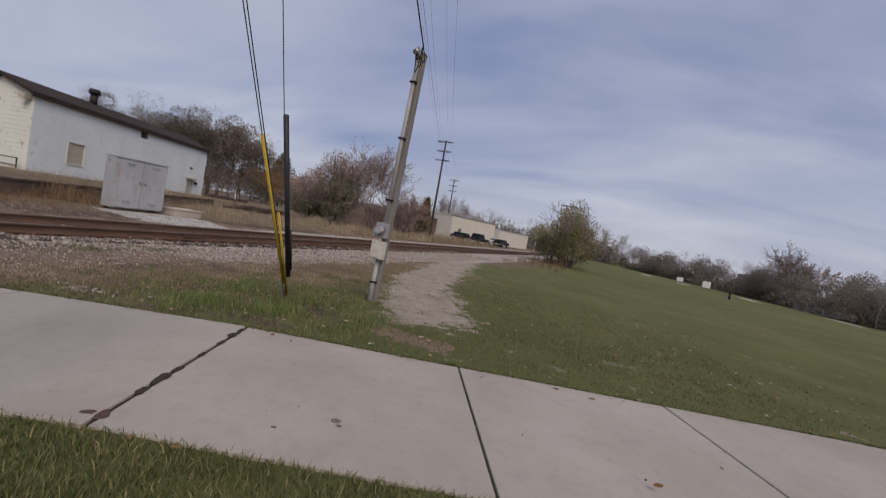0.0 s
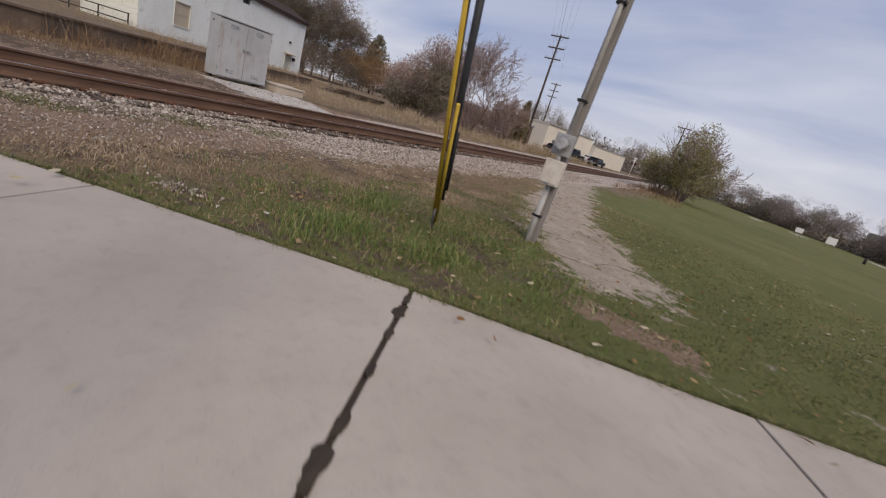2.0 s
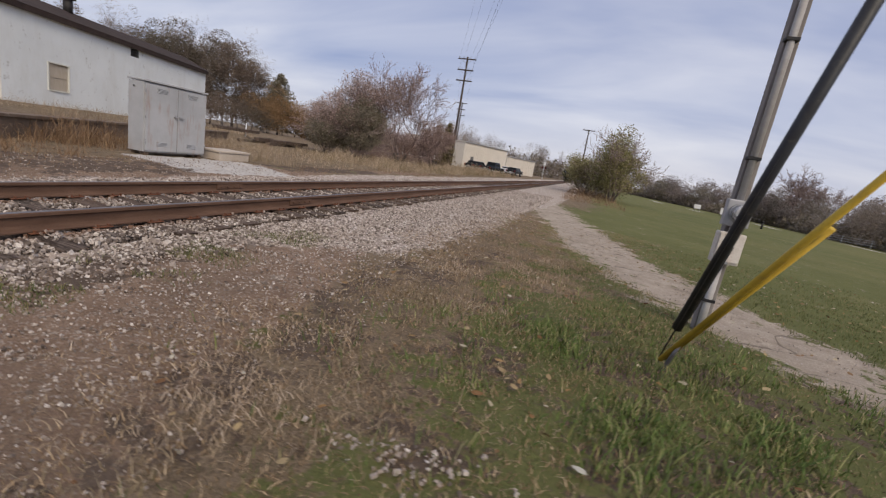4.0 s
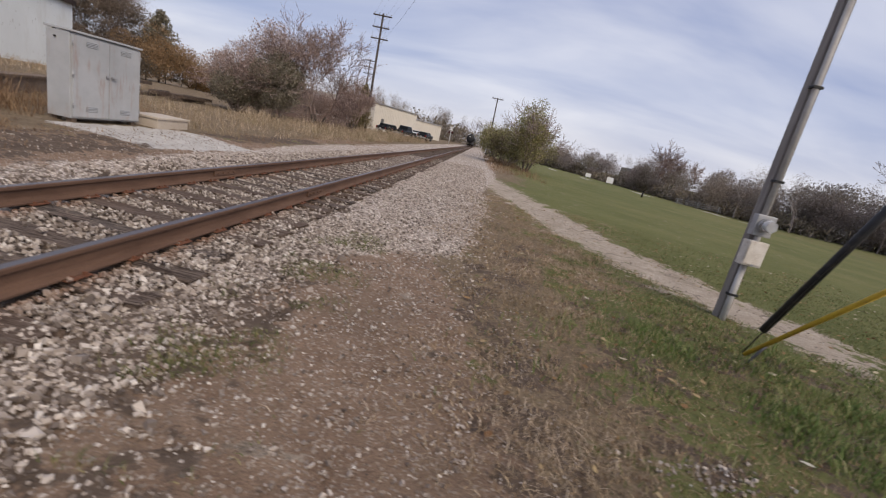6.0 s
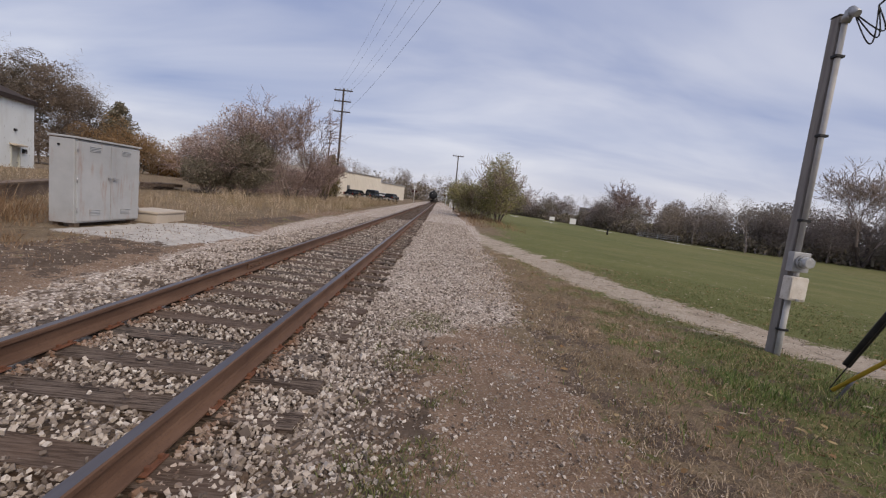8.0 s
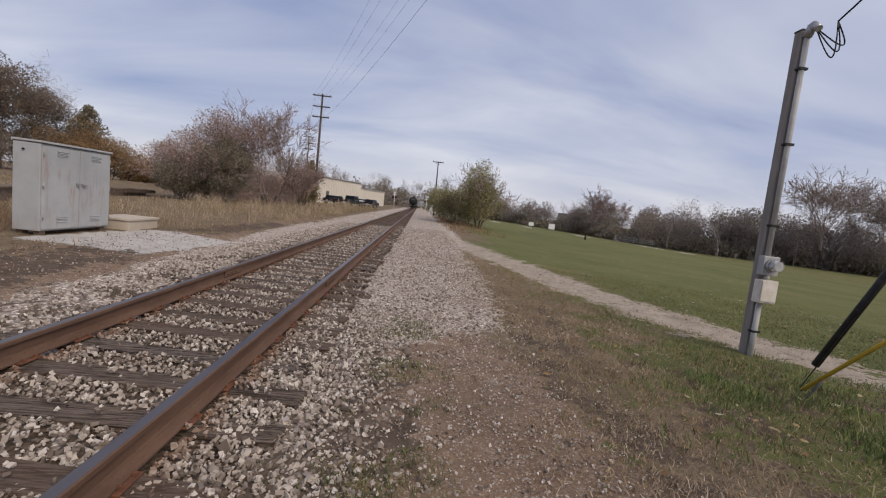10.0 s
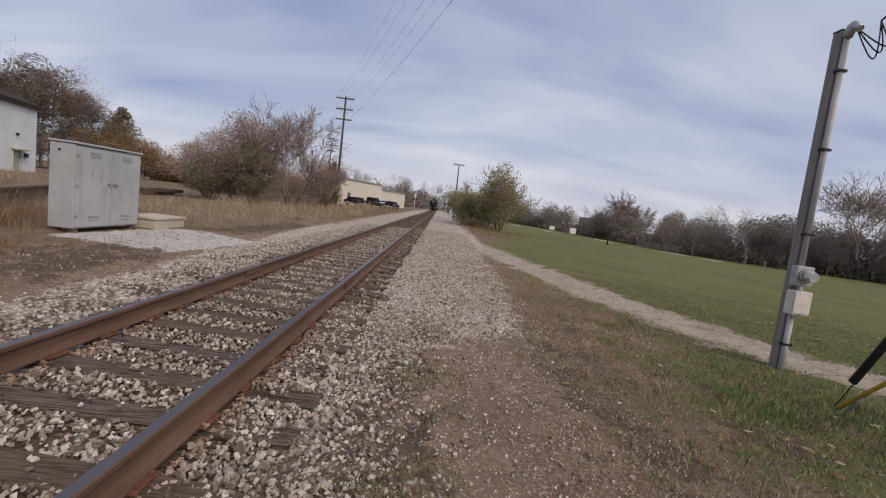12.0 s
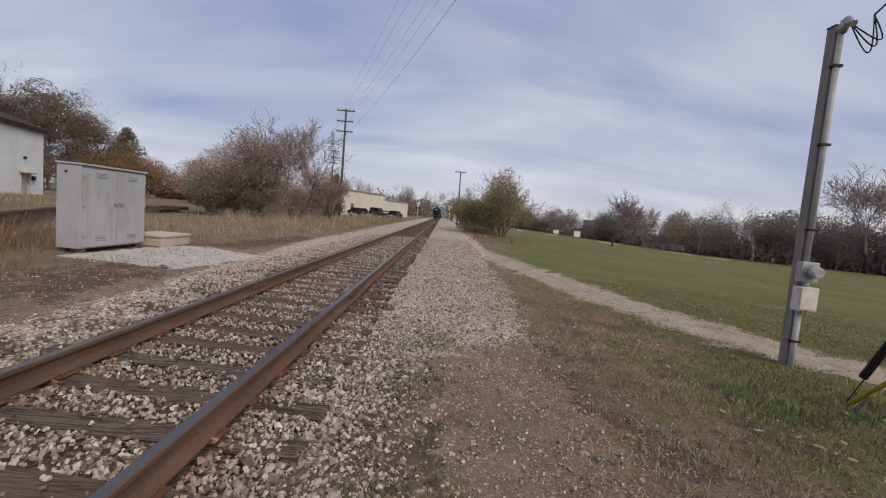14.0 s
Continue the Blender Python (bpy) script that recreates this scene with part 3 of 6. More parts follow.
# ---- pavement ----
def build_pavement():
    pav = tagged(new("pavement"), "pale concrete pavement slabs with soil-filled joints", "pavement", kind="structure")
    pav.matrix_basis = Matrix.Translation(WALK_O) @ Matrix.Rotation(WALK_A, 4, "Z")
    skew = Matrix.Identity(4)
    skew[0][1] = -0.045
    fall = 0.022
    for i in range(-3, 6):
        x0, x1 = i * SLAB_L, (i + 1) * SLAB_L
        dip = skew.copy()
        dip[2][0] = -fall if i >= 0 else 0.0
        if i < 0:
            dip[1][0] = 0.042
        slab = bmesh.new()
        box(slab, x0 + (0.012 if i == 0 else 0.009), x1 - (0.016 if i == -1 else 0.009), -SLAB_W, 0, -0.12, 0.003 * ((i * 7) % 3), 0.010, dip)
        part("slab", slab, M_walk, pav)
        bed = bmesh.new()
        box(bed, x0 - 0.02, x1 - 0.021, -SLAB_W + 0.03, -0.03, -0.13, -0.012, 0, dip)
        part("joint_bed", bed, M_soil, pav)
    # clumps of moss and earth pushed out of the open joint
    rng = random.Random(5)
    for k, (v, r) in enumerate([(-0.17, 0.03), (-0.36, 0.048), (-0.62, 0.03), (-0.95, 0.028), (-1.3, 0.032), (-1.5, 0.05), (-1.72, 0.034)]):
        bm = bmesh.new()
        bmesh.ops.create_icosphere(bm, subdivisions=2, radius=r)
        for q in bm.verts:
            q.co = Vector((q.co.x * 0.7, q.co.y * 2.0, q.co.z * 0.22)) * (1 + rng.uniform(-0.45, 0.45))
        o = part("soil_clump", bm, M_soil, pav)
        o.location = (-0.045 * v + rng.uniform(-0.01, 0.01), v, 0.004)
    bm = bmesh.new()
    bmesh.ops.create_icosphere(bm, subdivisions=3, radius=0.095)
    for q in bm.verts:
        q.co = Vector((q.co.x, q.co.y * 0.7, q.co.z * 0.05)) * (1 + 0.3 * noise.noise(q.co * 9) + rng.uniform(-0.07, 0.07))
    o = part("soil_patch", bm, plain("rusty_leaf_litter", (0.135, 0.085, 0.062), (0.075, 0.05, 0.038), 20, 0.95), pav)
    o.location = (0.03, -2.06, 0.002)
    # dried mud crumbs trodden onto the slabs
    for u, v, r in ((1.30, -1.64, 0.022), (1.33, -1.70, 0.012), (0.97, -1.86, 0.010), (3.22, -0.11, 0.020), (3.56, -0.21, 0.022)):
        bm = bmesh.new()
        bmesh.ops.create_icosphere(bm, subdivisions=2, radius=r)
        for q in bm.verts:
            q.co = Vector((q.co.x * 1.5, q.co.y, q.co.z * 0.25)) * (1 + rng.uniform(-0.35, 0.35))
        o = part("mud_crumb", bm, M_wallstone, pav)
        o.location = (u, v, 0.008 - 0.022 * u)
    return pav


build_pavement()

# ---- railway track ----
GAUGE = 1.505
RAIL_TOP = 0.18
TIE_Y0, TIE_D, TIE_SKEW = 0.86, 0.535, 6.0


def build_track():
    tr = thing("railway_track", (0, 0, 0), "rusty steel rails on weathered timber sleepers in pale ballast", "railway track", kind="structure")
    prof = [(-0.070, 0.0), (0.070, 0.0), (0.070, 0.012), (0.016, 0.030), (0.009, 0.050), (0.009, 0.120), (0.036, 0.134), (0.037, 0.160), (0.030, 0.168),
            (-0.030, 0.168), (-0.037, 0.160), (-0.036, 0.134), (-0.009, 0.120), (-0.009, 0.050), (-0.016, 0.030), (-0.070, 0.012)]
    ends = [-60, -20, -6, 0, 6, 12, 24, 48, 96, 200, 420]
    for x in (0.0, -GAUGE):
        vs, fs = [], []
        n = len(prof)
        for y in ends:
            vs += [(px, y, pz + RAIL_TOP - 0.168) for px, pz in prof]
        for k in range(len(ends) - 1):
            for i in range(n):
                fs.append((k * n + i, k * n + (i + 1) % n, (k + 1) * n + (i + 1) % n, (k + 1) * n + i))
        me = mesh("rail", vs, fs, [M_rail, M_railtop])
        for p in me.polygons:
            if abs(p.normal.z) > 0.95 and p.center.z > RAIL_TOP - 0.01:
                p.material_index = 1
        r = part("rail", me, M_rail, tr)
        r.location.x = x
        for y in (5.1, 17.0):
            jb = bmesh.new()
            for s in (-1, 1):
                box(jb, s * 0.022 - 0.010, s * 0.022 + 0.010, y - 0.3, y + 0.3, RAIL_TOP - 0.125, RAIL_TOP - 0.045, 0.004)
                for dy in (-0.22, -0.08, 0.08, 0.22):
                    rod(jb, (s * 0.03, y + dy, RAIL_TOP - 0.085), (s * 0.055, y + dy, RAIL_TOP - 0.085), 0.014, sides=6)
            part("joint_bar", jb, M_rail, r)
    rng = random.Random(11)

    def tie_mesh(seed):
        q = random.Random(seed)
        bm = bmesh.new()
        box(bm, -1.30, 1.30, -0.112, 0.112, -0.16, 0.0, 0.012)
        es = [e for e in bm.edges if abs(e.verts[0].co.x - e.verts[1].co.x) > 1]
        bmesh.ops.subdivide_edges(bm, edges=es, cuts=5)
        for v in bm.verts:
            v.co += Vector((q.uniform(-0.02, 0.02), q.uniform(-0.010, 0.010), q.uniform(-0.008, 0.004)))
        me = bpy.data.meshes.new("tie")
        bm.to_mesh(me)
        bm.free()
        me.materials.append(M_tie)
        return me

    kinds = [tie_mesh(i) for i in range(5)]
    plate = cube(-0.10, 0.10, -0.09, 0.09, 0, 0.012, 0.003)
    plate_me = bpy.data.meshes.new("tie_plate")
    for sx in (-0.082, 0.082):
        for sy in (-0.05, 0.05):
            box(plate, sx - 0.012, sx + 0.012, sy - 0.010, sy + 0.010, 0.01, 0.034, 0.003)
    plate.to_mesh(plate_me)
    plate.free()
    plate_me.materials.append(M_plate)
    for k in range(-12, 130):
        y = TIE_Y0 + k * TIE_D + rng.uniform(-0.035, 0.035)
        t = part("tie", kinds[rng.randrange(5)], M_tie, tr)
        t.matrix_basis = pose(-GAUGE / 2 + rng.uniform(-0.06, 0.06), y, -0.004 + rng.uniform(-0.014, 0.006), 0, rng.uniform(-0.3, 0.3), rng.uniform(-1.6, 1.6) - TIE_SKEW + (180 if rng.random() < 0.5 else 0))
        if -3 < y < 22:
            for x in (0.0, -GAUGE):
                p = part("tie_plate", plate_me, M_plate, tr)
                p.location = (x, y - math.tan(radians(TIE_SKEW)) * (x + GAUGE / 2), 0.0)
    vs, fs = [], []
    for k in range(130, 520):
        y, b = TIE_Y0 + k * TIE_D, len(vs)
        for dz in (-0.1, 0.0):
            vs += [(-GAUGE / 2 - 1.3, y - 0.11, dz), (-GAUGE / 2 + 1.3, y - 0.11, dz), (-GAUGE / 2 + 1.3, y + 0.11, dz), (-GAUGE / 2 - 1.3, y + 0.11, dz)]
        fs += [(b + 4, b + 5, b + 6, b + 7), (b, b + 1, b + 5, b + 4), (b + 1, b + 2, b + 6, b + 5), (b + 3, b, b + 4, b + 7)]
    o = part("far_ties", mesh("far_ties", vs, fs, M_tie), M_tie, tr)
    o["kind"] = "stuff"


build_track()


# ---- loose stones, blades and leaves ----
def rand_rot(rng, n):
    q = rng.normal(size=(n, 4))
    q /= np.linalg.norm(q, axis=1)[:, None]
    w, x, y, z = q.T
    return np.stack([1 - 2 * (y * y + z * z), 2 * (x * y - z * w), 2 * (x * z + y * w), 2 * (x * y + z * w), 1 - 2 * (x * x + z * z), 2 * (y * z - x * w),
                     2 * (x * z - y * w), 2 * (y * z + x * w), 1 - 2 * (x * x + y * y)], 1).reshape(n, 3, 3)


def stones(name, pts, sizes, seed, mat, label):
    """Angular crushed stones: bent eight-cornered lumps."""
    rng = np.random.RandomState(seed)
    n = len(pts)
    base = np.array([(-1, -1, -1), (1, -1, -1), (1, 1, -1), (-1, 1, -1), (-1, -1, 1), (1, -1, 1), (1, 1, 1), (-1, 1, 1)], float) * 0.58
    v = base[None] * rng.uniform(0.58, 1.12, (n, 8, 1)) * rng.uniform([0.8, 0.6, 0.5], [1.3, 1.0, 0.85], (n, 3))[:, None, :]
    v = v + rng.normal(0, 0.11, v.shape)
    v = np.einsum("nij,nkj->nki", rand_rot(rng, n), v) * sizes[:, None, None] + pts[:, None, :]
    q = np.array([(0, 3, 2, 1), (4, 5, 6, 7), (0, 1, 5, 4), (1, 2, 6, 5), (2, 3, 7, 6), (3, 0, 4, 7)])
    f = (np.arange(n)[:, None, None] * 8 + q[None]).reshape(-1, 4)
    me = fast_mesh(name, v.reshape(-1, 3), f, mat)
    me.polygons.foreach_set("use_smooth", [False] * len(me.polygons))
    return tagged(new(name, me), label, "gravel", kind="stuff")


def scatter(rng, n, x0, x1, y0, y1, bias=1.0):
    """Points thinning away from the near end."""
    u = rng.uniform(0, 1, n) ** bias
    return rng.uniform(x0, x1, n), y0 + u * (y1 - y0)


def build_stones():
    rng = np.random.RandomState(21)
    P, S = [], []
    for n, x0, x1, y0, y1, b, s0, s1 in [(25000, -1.44, -0.07, -2.0, 24, 2.0, 0.012, 0.029), (21000, 0.08, 3.1, -2.5, 26, 1.9, 0.010, 0.027), (7000, -3.05, -1.58, -2, 24, 1.5, 0.014, 0.032),
                                         (13000, 0.08, 1.35, -2.5, 4.2, 1.0, 0.010, 0.029), (250, 0.2, 1.6, -2.0, 2.5, 1.0, 0.03, 0.05), (12000, 0.9, 3.3, -2.5, 3.9, 1.2, 0.003, 0.011), (2600, 0.9, 2.7, -2.5, 3.9, 1.0, 0.009, 0.0199), (5000, 1.0, 3.4, 0, 12, 1.3, 0.008, 0.024), (2500, 3.6, 7.6, 2.2, 12, 1.2, 0.005, 0.014), (1500, -5, -2.8, 2, 10, 1.0, 0.006, 0.02)]:
        x, y = scatter(rng, n, x0, x1, y0, y1, b)
        edge = np.interp(y, [-6, 0.5, 2.5, 3.8, 8, 12, 20, 40], [1.0, 1.0, 1.1, 2.6, 2.95, 2.9, 3.4, 4.0])
        keep = ((x < edge + rng.normal(0, 0.22, n)) | (s1 < 0.02)) & ((x < 3.5) | (seg_dist(x, y, LANE) < 0.85))
        s = rng.uniform(s0, s1, n) * (1 + 0.02 * np.clip(y, 0, 20))
        z = ground_z(x, y) + s * 0.25
        inside = (x > -GAUGE - 0.9) & (x < 0.5)
        z = np.where(inside, np.maximum(z, -0.045 + s * 0.3 + rng.uniform(0, 0.03, n)), z)
        phase = np.abs((y + math.tan(radians(TIE_SKEW)) * (x + GAUGE / 2) - TIE_Y0 + TIE_D / 2) % TIE_D - TIE_D / 2)
        on_tie = (phase < 0.088) & (x > -1.75) & (x < np.where(y < 4.0, np.where((y > 1.0) & (y < 1.75), 0.5, 0.12), 0.46))
        lump = np.array([noise.noise((px * 2.3, py * 2.3, 9)) for px, py in zip(x, y)])
        keep &= ~on_tie | (rng.uniform(0, 1, n) < 0.03 + 0.30 * np.clip(lump, 0, 1))
        z = np.where(on_tie, 0.012 + s * 0.5, z)
        P.append(np.stack([x, y, z], 1)[keep])
        S.append(s[keep])
    # a pale handful spilled on the verge
    x, y = rng.normal(4.0, 0.16, 110), rng.normal(0.28, 0.08, 110)
    s = rng.uniform(0.008, 0.02, 110)
    P.append(np.stack([x, y, ground_z(x, y) + 0.012], 1))
    S.append(s)
    P, S = np.concatenate(P), np.concatenate(S)
    stones("ballast_stones", P, S, 4, M_stone, "pale crushed limestone ballast around the track")


build_stones()


def blades(name, x, y, h, w, seed, mat, label, lean=0.5, category="grass"):
    rng = np.random.RandomState(seed)
    n = len(x)
    z = ground_z(x, y) - 0.005
    a = rng.uniform(0, 2 * np.pi, n)
    b = rng.uniform(0, 2 * np.pi, n)
    l = rng.uniform(0.1, 1.0, n) * lean * h
    dx, dy = np.cos(a) * w, np.sin(a) * w
    lx, ly = np.cos(b) * l, np.sin(b) * l
    v = np.zeros((n, 5, 3))
    v[:, 0] = np.stack([x - dx, y - dy, z], 1)
    v[:, 1] = np.stack([x + dx, y + dy, z], 1)
    v[:, 2] = np.stack([x + dx * 0.7 + lx * 0.35, y + dy * 0.7 + ly * 0.35, z + h * 0.55], 1)
    v[:, 3] = np.stack([x - dx * 0.7 + lx * 0.35, y - dy * 0.7 + ly * 0.35, z + h * 0.55], 1)
    v[:, 4] = np.stack([x + lx, y + ly, z + h * (1 - 0.25 * l / np.maximum(h, 1e-6))], 1)
    i = np.arange(n)[:, None] * 5
    f = np.concatenate([i + np.array([[0, 1, 2]]), i + np.array([[0, 2, 3]]), i + np.array([[3, 2, 4]])], 0)
    return tagged(new(name, fast_mesh(name, v.reshape(-1, 3), f, mat)), label, category, kind="stuff")


def build_grass():
    rng = np.random.RandomState(8)
    # verge between pavement, poles and gravel
    x, y = rng.uniform(2.2, 12, 120000), rng.uniform(-0.5, 11, 120000)
    v = walk_frame(x, y)[1]
    lane = seg_dist(x, y, LANE)
    patch = np.array([noise.noise((px * 0.9, py * 0.9, 0)) for px, py in zip(x, y)])
    clump = np.array([noise.noise((px * 3.1, py * 3.1, 6)) for px, py in zip(x, y)])
    green = step(x + patch * 2.6, 3.0, 5.4) * (0.45 + 0.55 * step(clump, -0.25, 0.15))
    far = 1 - step(y, 4, 11) * 0.75
    bare = (1 - step(np.hypot((x - 3.4) / 1.3, (y - 3.0) / 1.3), 0.5, 1.2)) * 0.75
    keep = (v > -0.03 + 0.05 * patch) & (lane > 0.62 + patch * 0.25) & (rng.uniform(0, 1, len(x)) < far * green * (1 - bare) * (0.75 + 0.5 * patch))
    tall = 1 + 1.1 * (1 - step(np.hypot(x - 5.3, y - 1.75), 0.25, 1.3)) + 0.25 * patch
    h = rng.uniform(0.02, 0.062, len(x)) * tall
    blades("verge_grass", x[keep], y[keep], h[keep], rng.uniform(0.002, 0.0045, keep.sum()), 31, M_grass, "short patchy green grass beside the pavement", 1.3)
    # longer tufts round the guy anchor
    x, y = rng.normal(5.25, 0.85, 15000), rng.normal(1.75, 0.75, 15000)
    v = walk_frame(x, y)[1]
    patch = np.array([noise.noise((px * 1.7, py * 1.7, 12)) for px, py in zip(x, y)])
    keep = (v > 0.03) & (seg_dist(x, y, LANE) > 0.8) & (rng.uniform(0, 1, len(x)) < 0.35 + 1.2 * patch)
    blades("tall_grass", x[keep], y[keep], (rng.uniform(0.035, 0.12, len(x)) * (1 + 0.6 * patch))[keep], rng.uniform(0.002, 0.005, keep.sum()), 37, M_tuft, "longer bright green grass tufts round the guy anchor", 1.0)
    # straw among it
    x, y = rng.uniform(1.9, 7.0, 90000), rng.uniform(-0.6, 12, 90000)
    v = walk_frame(x, y)[1]
    lane = seg_dist(x, y, LANE)
    patch = np.array([noise.noise((px * 1.1, py * 1.1, 4)) for px, py in zip(x, y)])
    dens = (step(x + patch * 0.8, 2.0, 2.8) * (1 - step(x - patch * 2.2, 4.0, 7.2) * 0.85)) * (1 - step(y, 5, 12) * 0.4)
    keep = (v > 0) & (lane > 0.7) & (rng.uniform(0, 1, len(x)) < dens * 0.95)
    blades("matted_straw", x[keep], y[keep], rng.uniform(0.015, 0.05, keep.sum()), rng.uniform(0.002, 0.0034, keep.sum()), 32, M_straw_mat, "matted dry straw on the bare verge", 2.2)
    # straw clumps along the trodden edge of the verge
    t = rng.uniform(0, 1, 26000)
    x, y = 3.0 + 1.2 * t + rng.normal(0, 0.42, len(t)), -0.4 + 6.5 * t + rng.normal(0, 0.3, len(t))
    v = walk_frame(x, y)[1]
    patch = np.array([noise.noise((px * 1.5, py * 1.5, 17)) for px, py in zip(x, y)])
    keep = (v > 0.02) & (rng.uniform(0, 1, len(x)) < 0.2 + 1.8 * patch) & (seg_dist(x, y, LANE) > 0.8)
    blades("straw_clumps", x[keep], y[keep], rng.uniform(0.02, 0.08, keep.sum()), rng.uniform(0.0018, 0.0035, keep.sum()), 39, M_straw, "golden dry grass clumps on the trodden verge", 1.6)
    # ragged grass over the pavement's far edge
    u = rng.uniform(-4.5, 9, 14000)
    rag = np.array([noise.noise((q * 2.6, 0, 5)) + 0.5 * noise.noise((q * 9, 0, 5)) for q in u])
    v = 0.03 - np.abs(rng.normal(0, 0.03, len(u))) * (1 + 1.4 * rag) + 0.012
    v = np.where(u < 0, v + 0.042 * u, v)
    c, s_ = math.cos(WALK_A), math.sin(WALK_A)
    blades("edge_grass", WALK_O.x + u * c - v * s_, WALK_O.y + u * s_ + v * c, rng.uniform(0.025, 0.07, len(u)), rng.uniform(0.002, 0.004, len(u)), 38, M_grass, "ragged grass overhanging the pavement edge", 1.5)
    # lawn on the near side of the pavement
    x, y = rng.uniform(5.2, 11, 110000), rng.uniform(-3.2, 0.3, 110000)
    v = walk_frame(x, y)[1]
    keep = (v < -SLAB_W + rng.normal(0.0, 0.015, len(x))) & (v > -SLAB_W - 0.95)
    blades("lawn_grass", x[keep], y[keep], rng.uniform(0.025, 0.075, keep.sum()), rng.uniform(0.0018, 0.0042, keep.sum()), 33, M_grass, "green lawn grass along the pavement edge", 1.0)
    # field, coarser with distance
    x = rng.uniform(5, 22, 32000)
    y = 2 + rng.uniform(0, 1, 32000) ** 1.3 * 18
    v = walk_frame(x, y)[1]
    lane = seg_dist(x, y, LANE)
    keep = (v > 0.0) & (lane > 0.95) & (x > np.interp(y, [0, 12, 16, 40], [5.0, 5.2, 6.0, 7.5]))
    d = np.hypot(x - 6, y)
    keep &= rng.uniform(0, 1, len(x)) < 1 - step(d, 3, 15)
    blades("field_grass", x[keep], y[keep], (rng.uniform(0.015, 0.036, len(x)) * (1 + d * 0.02))[keep], (0.003 + d * 0.0004)[keep], 34, M_grass, "mown green grass of a broad playing field", 0.9)
    # green tufts at the edge of the ballast
    x, y = rng.normal(1.25, 0.22, 6500), rng.uniform(-0.5, 3.6, 6500)
    keep = np.array([noise.noise((px * 1.8, py * 1.8, 2)) for px, py in zip(x, y)]) > 0.05
    blades("ballast_weeds", x[keep], y[keep], rng.uniform(0.02, 0.07, keep.sum()), rng.uniform(0.002, 0.004, keep.sum()), 36, M_grass, "sparse green weeds at the ballast edge", 1.4, "weeds")
    # tall dry weeds across the track
    for name, n, x0, x1, y0, y1, h0, h1, mat, s in [("tall_weeds", 9000, -10.5, -6.1, 1.5, 7.2, 0.15, 0.70, M_straw_red, 41), ("dry_weeds", 24000, -13.5, -4.6, 10.4, 36, 0.08, 0.55, M_straw, 42),
                                                     ("bank_weeds", 12000, -10, -4.6, 30, 62, 0.2, 0.8, M_straw, 43), ("cabinet_weeds", 2500, -9, -6.7, 6.5, 11, 0.15, 0.6, M_straw_red, 44),
                                                     ("fringe_weeds", 4500, -6.4, -4.6, 1.5, 6.6, 0.03, 0.22, M_straw_red, 45), ("bank_brush", 5000, 3.4, 7.5, 26, 62, 0.10, 0.5, M_straw_red, 46),
                                                     ("platform_grass", 14000, -24, -9, 8, 30, 0.08, 0.35, M_straw, 47), ("trackside_straw", 5000, -5.4, -3.6, 1, 30, 0.02, 0.10, M_straw_red, 48)]:
        x, y = rng.uniform(x0, x1, n), rng.uniform(y0, y1, n)
        patch = np.array([noise.noise((px * 0.45, py * 0.45, s)) for px, py in zip(x, y)])
        tuft = np.array([noise.noise((px * 2.2, py * 2.2, s)) for px, py in zip(x, y)])
        keep = rng.uniform(0, 1, n) < 0.5 + patch + 0.9 * tuft
        keep &= (x < wall_x(y) - 0.4) if name == "platform_grass" else (x > wall_x(y) + 0.15)
        keep &= ~((x > -6.6) & (x < -5.3) & (y > 6.6) & (y < 10.4))
        dist = np.clip(y / 14, 1, 3.5)
        high = (h0 + (h1 - h0) * rng.uniform(0, 1, n) ** 1.5) * np.clip(0.85 + 1.3 * patch + 1.2 * tuft, 0.25, 2.0)
        blades(name, x[keep], y[keep], high[keep], (rng.uniform(0.003, 0.006, n) * dist)[keep], s, mat, "dry straw-coloured weeds beside the track", 1.1, "weeds")


build_grass()


def build_leaves():
    rng = np.random.RandomState(77)
    n = 1500
    x, y = rng.uniform(2.5, 13, n), rng.uniform(-1.5, 11, n)
    u, v = walk_frame(x, y)
    keep = (v > 0.0) | ((v < -SLAB_W) & (v > -SLAB_W - 1.2)) | (rng.uniform(0, 1, n) < 0.07)
    x, y, v = x[keep], y[keep], v[keep]
    n = len(x)
    z = ground_z(x, y) + np.where((v < 0) & (v > -SLAB_W), 0.075, 0.035)
    s = rng.uniform(0.012, 0.042, n)
    R = rand_rot(rng, n)
    R[:, 2, :] *= 0.35
    base = np.array([(-1, 0, 0), (-0.3, -0.55, 0.15), (0.5, -0.45, 0.1), (1.1, 0, -0.1), (0.5, 0.5, 0.2), (-0.3, 0.55, 0.1)])
    p = np.einsum("nij,kj->nki", R, base) * s[:, None, None] + np.stack([x, y, z], 1)[:, None]
    f = np.arange(n * 6).reshape(n, 6)
    tagged(new("fallen_leaves", fast_mesh("fallen_leaves", p.reshape(-1, 3), f, M_leaf)), "curled brown leaves lying on grass and pavement", "leaves", kind="stuff")


build_leaves()


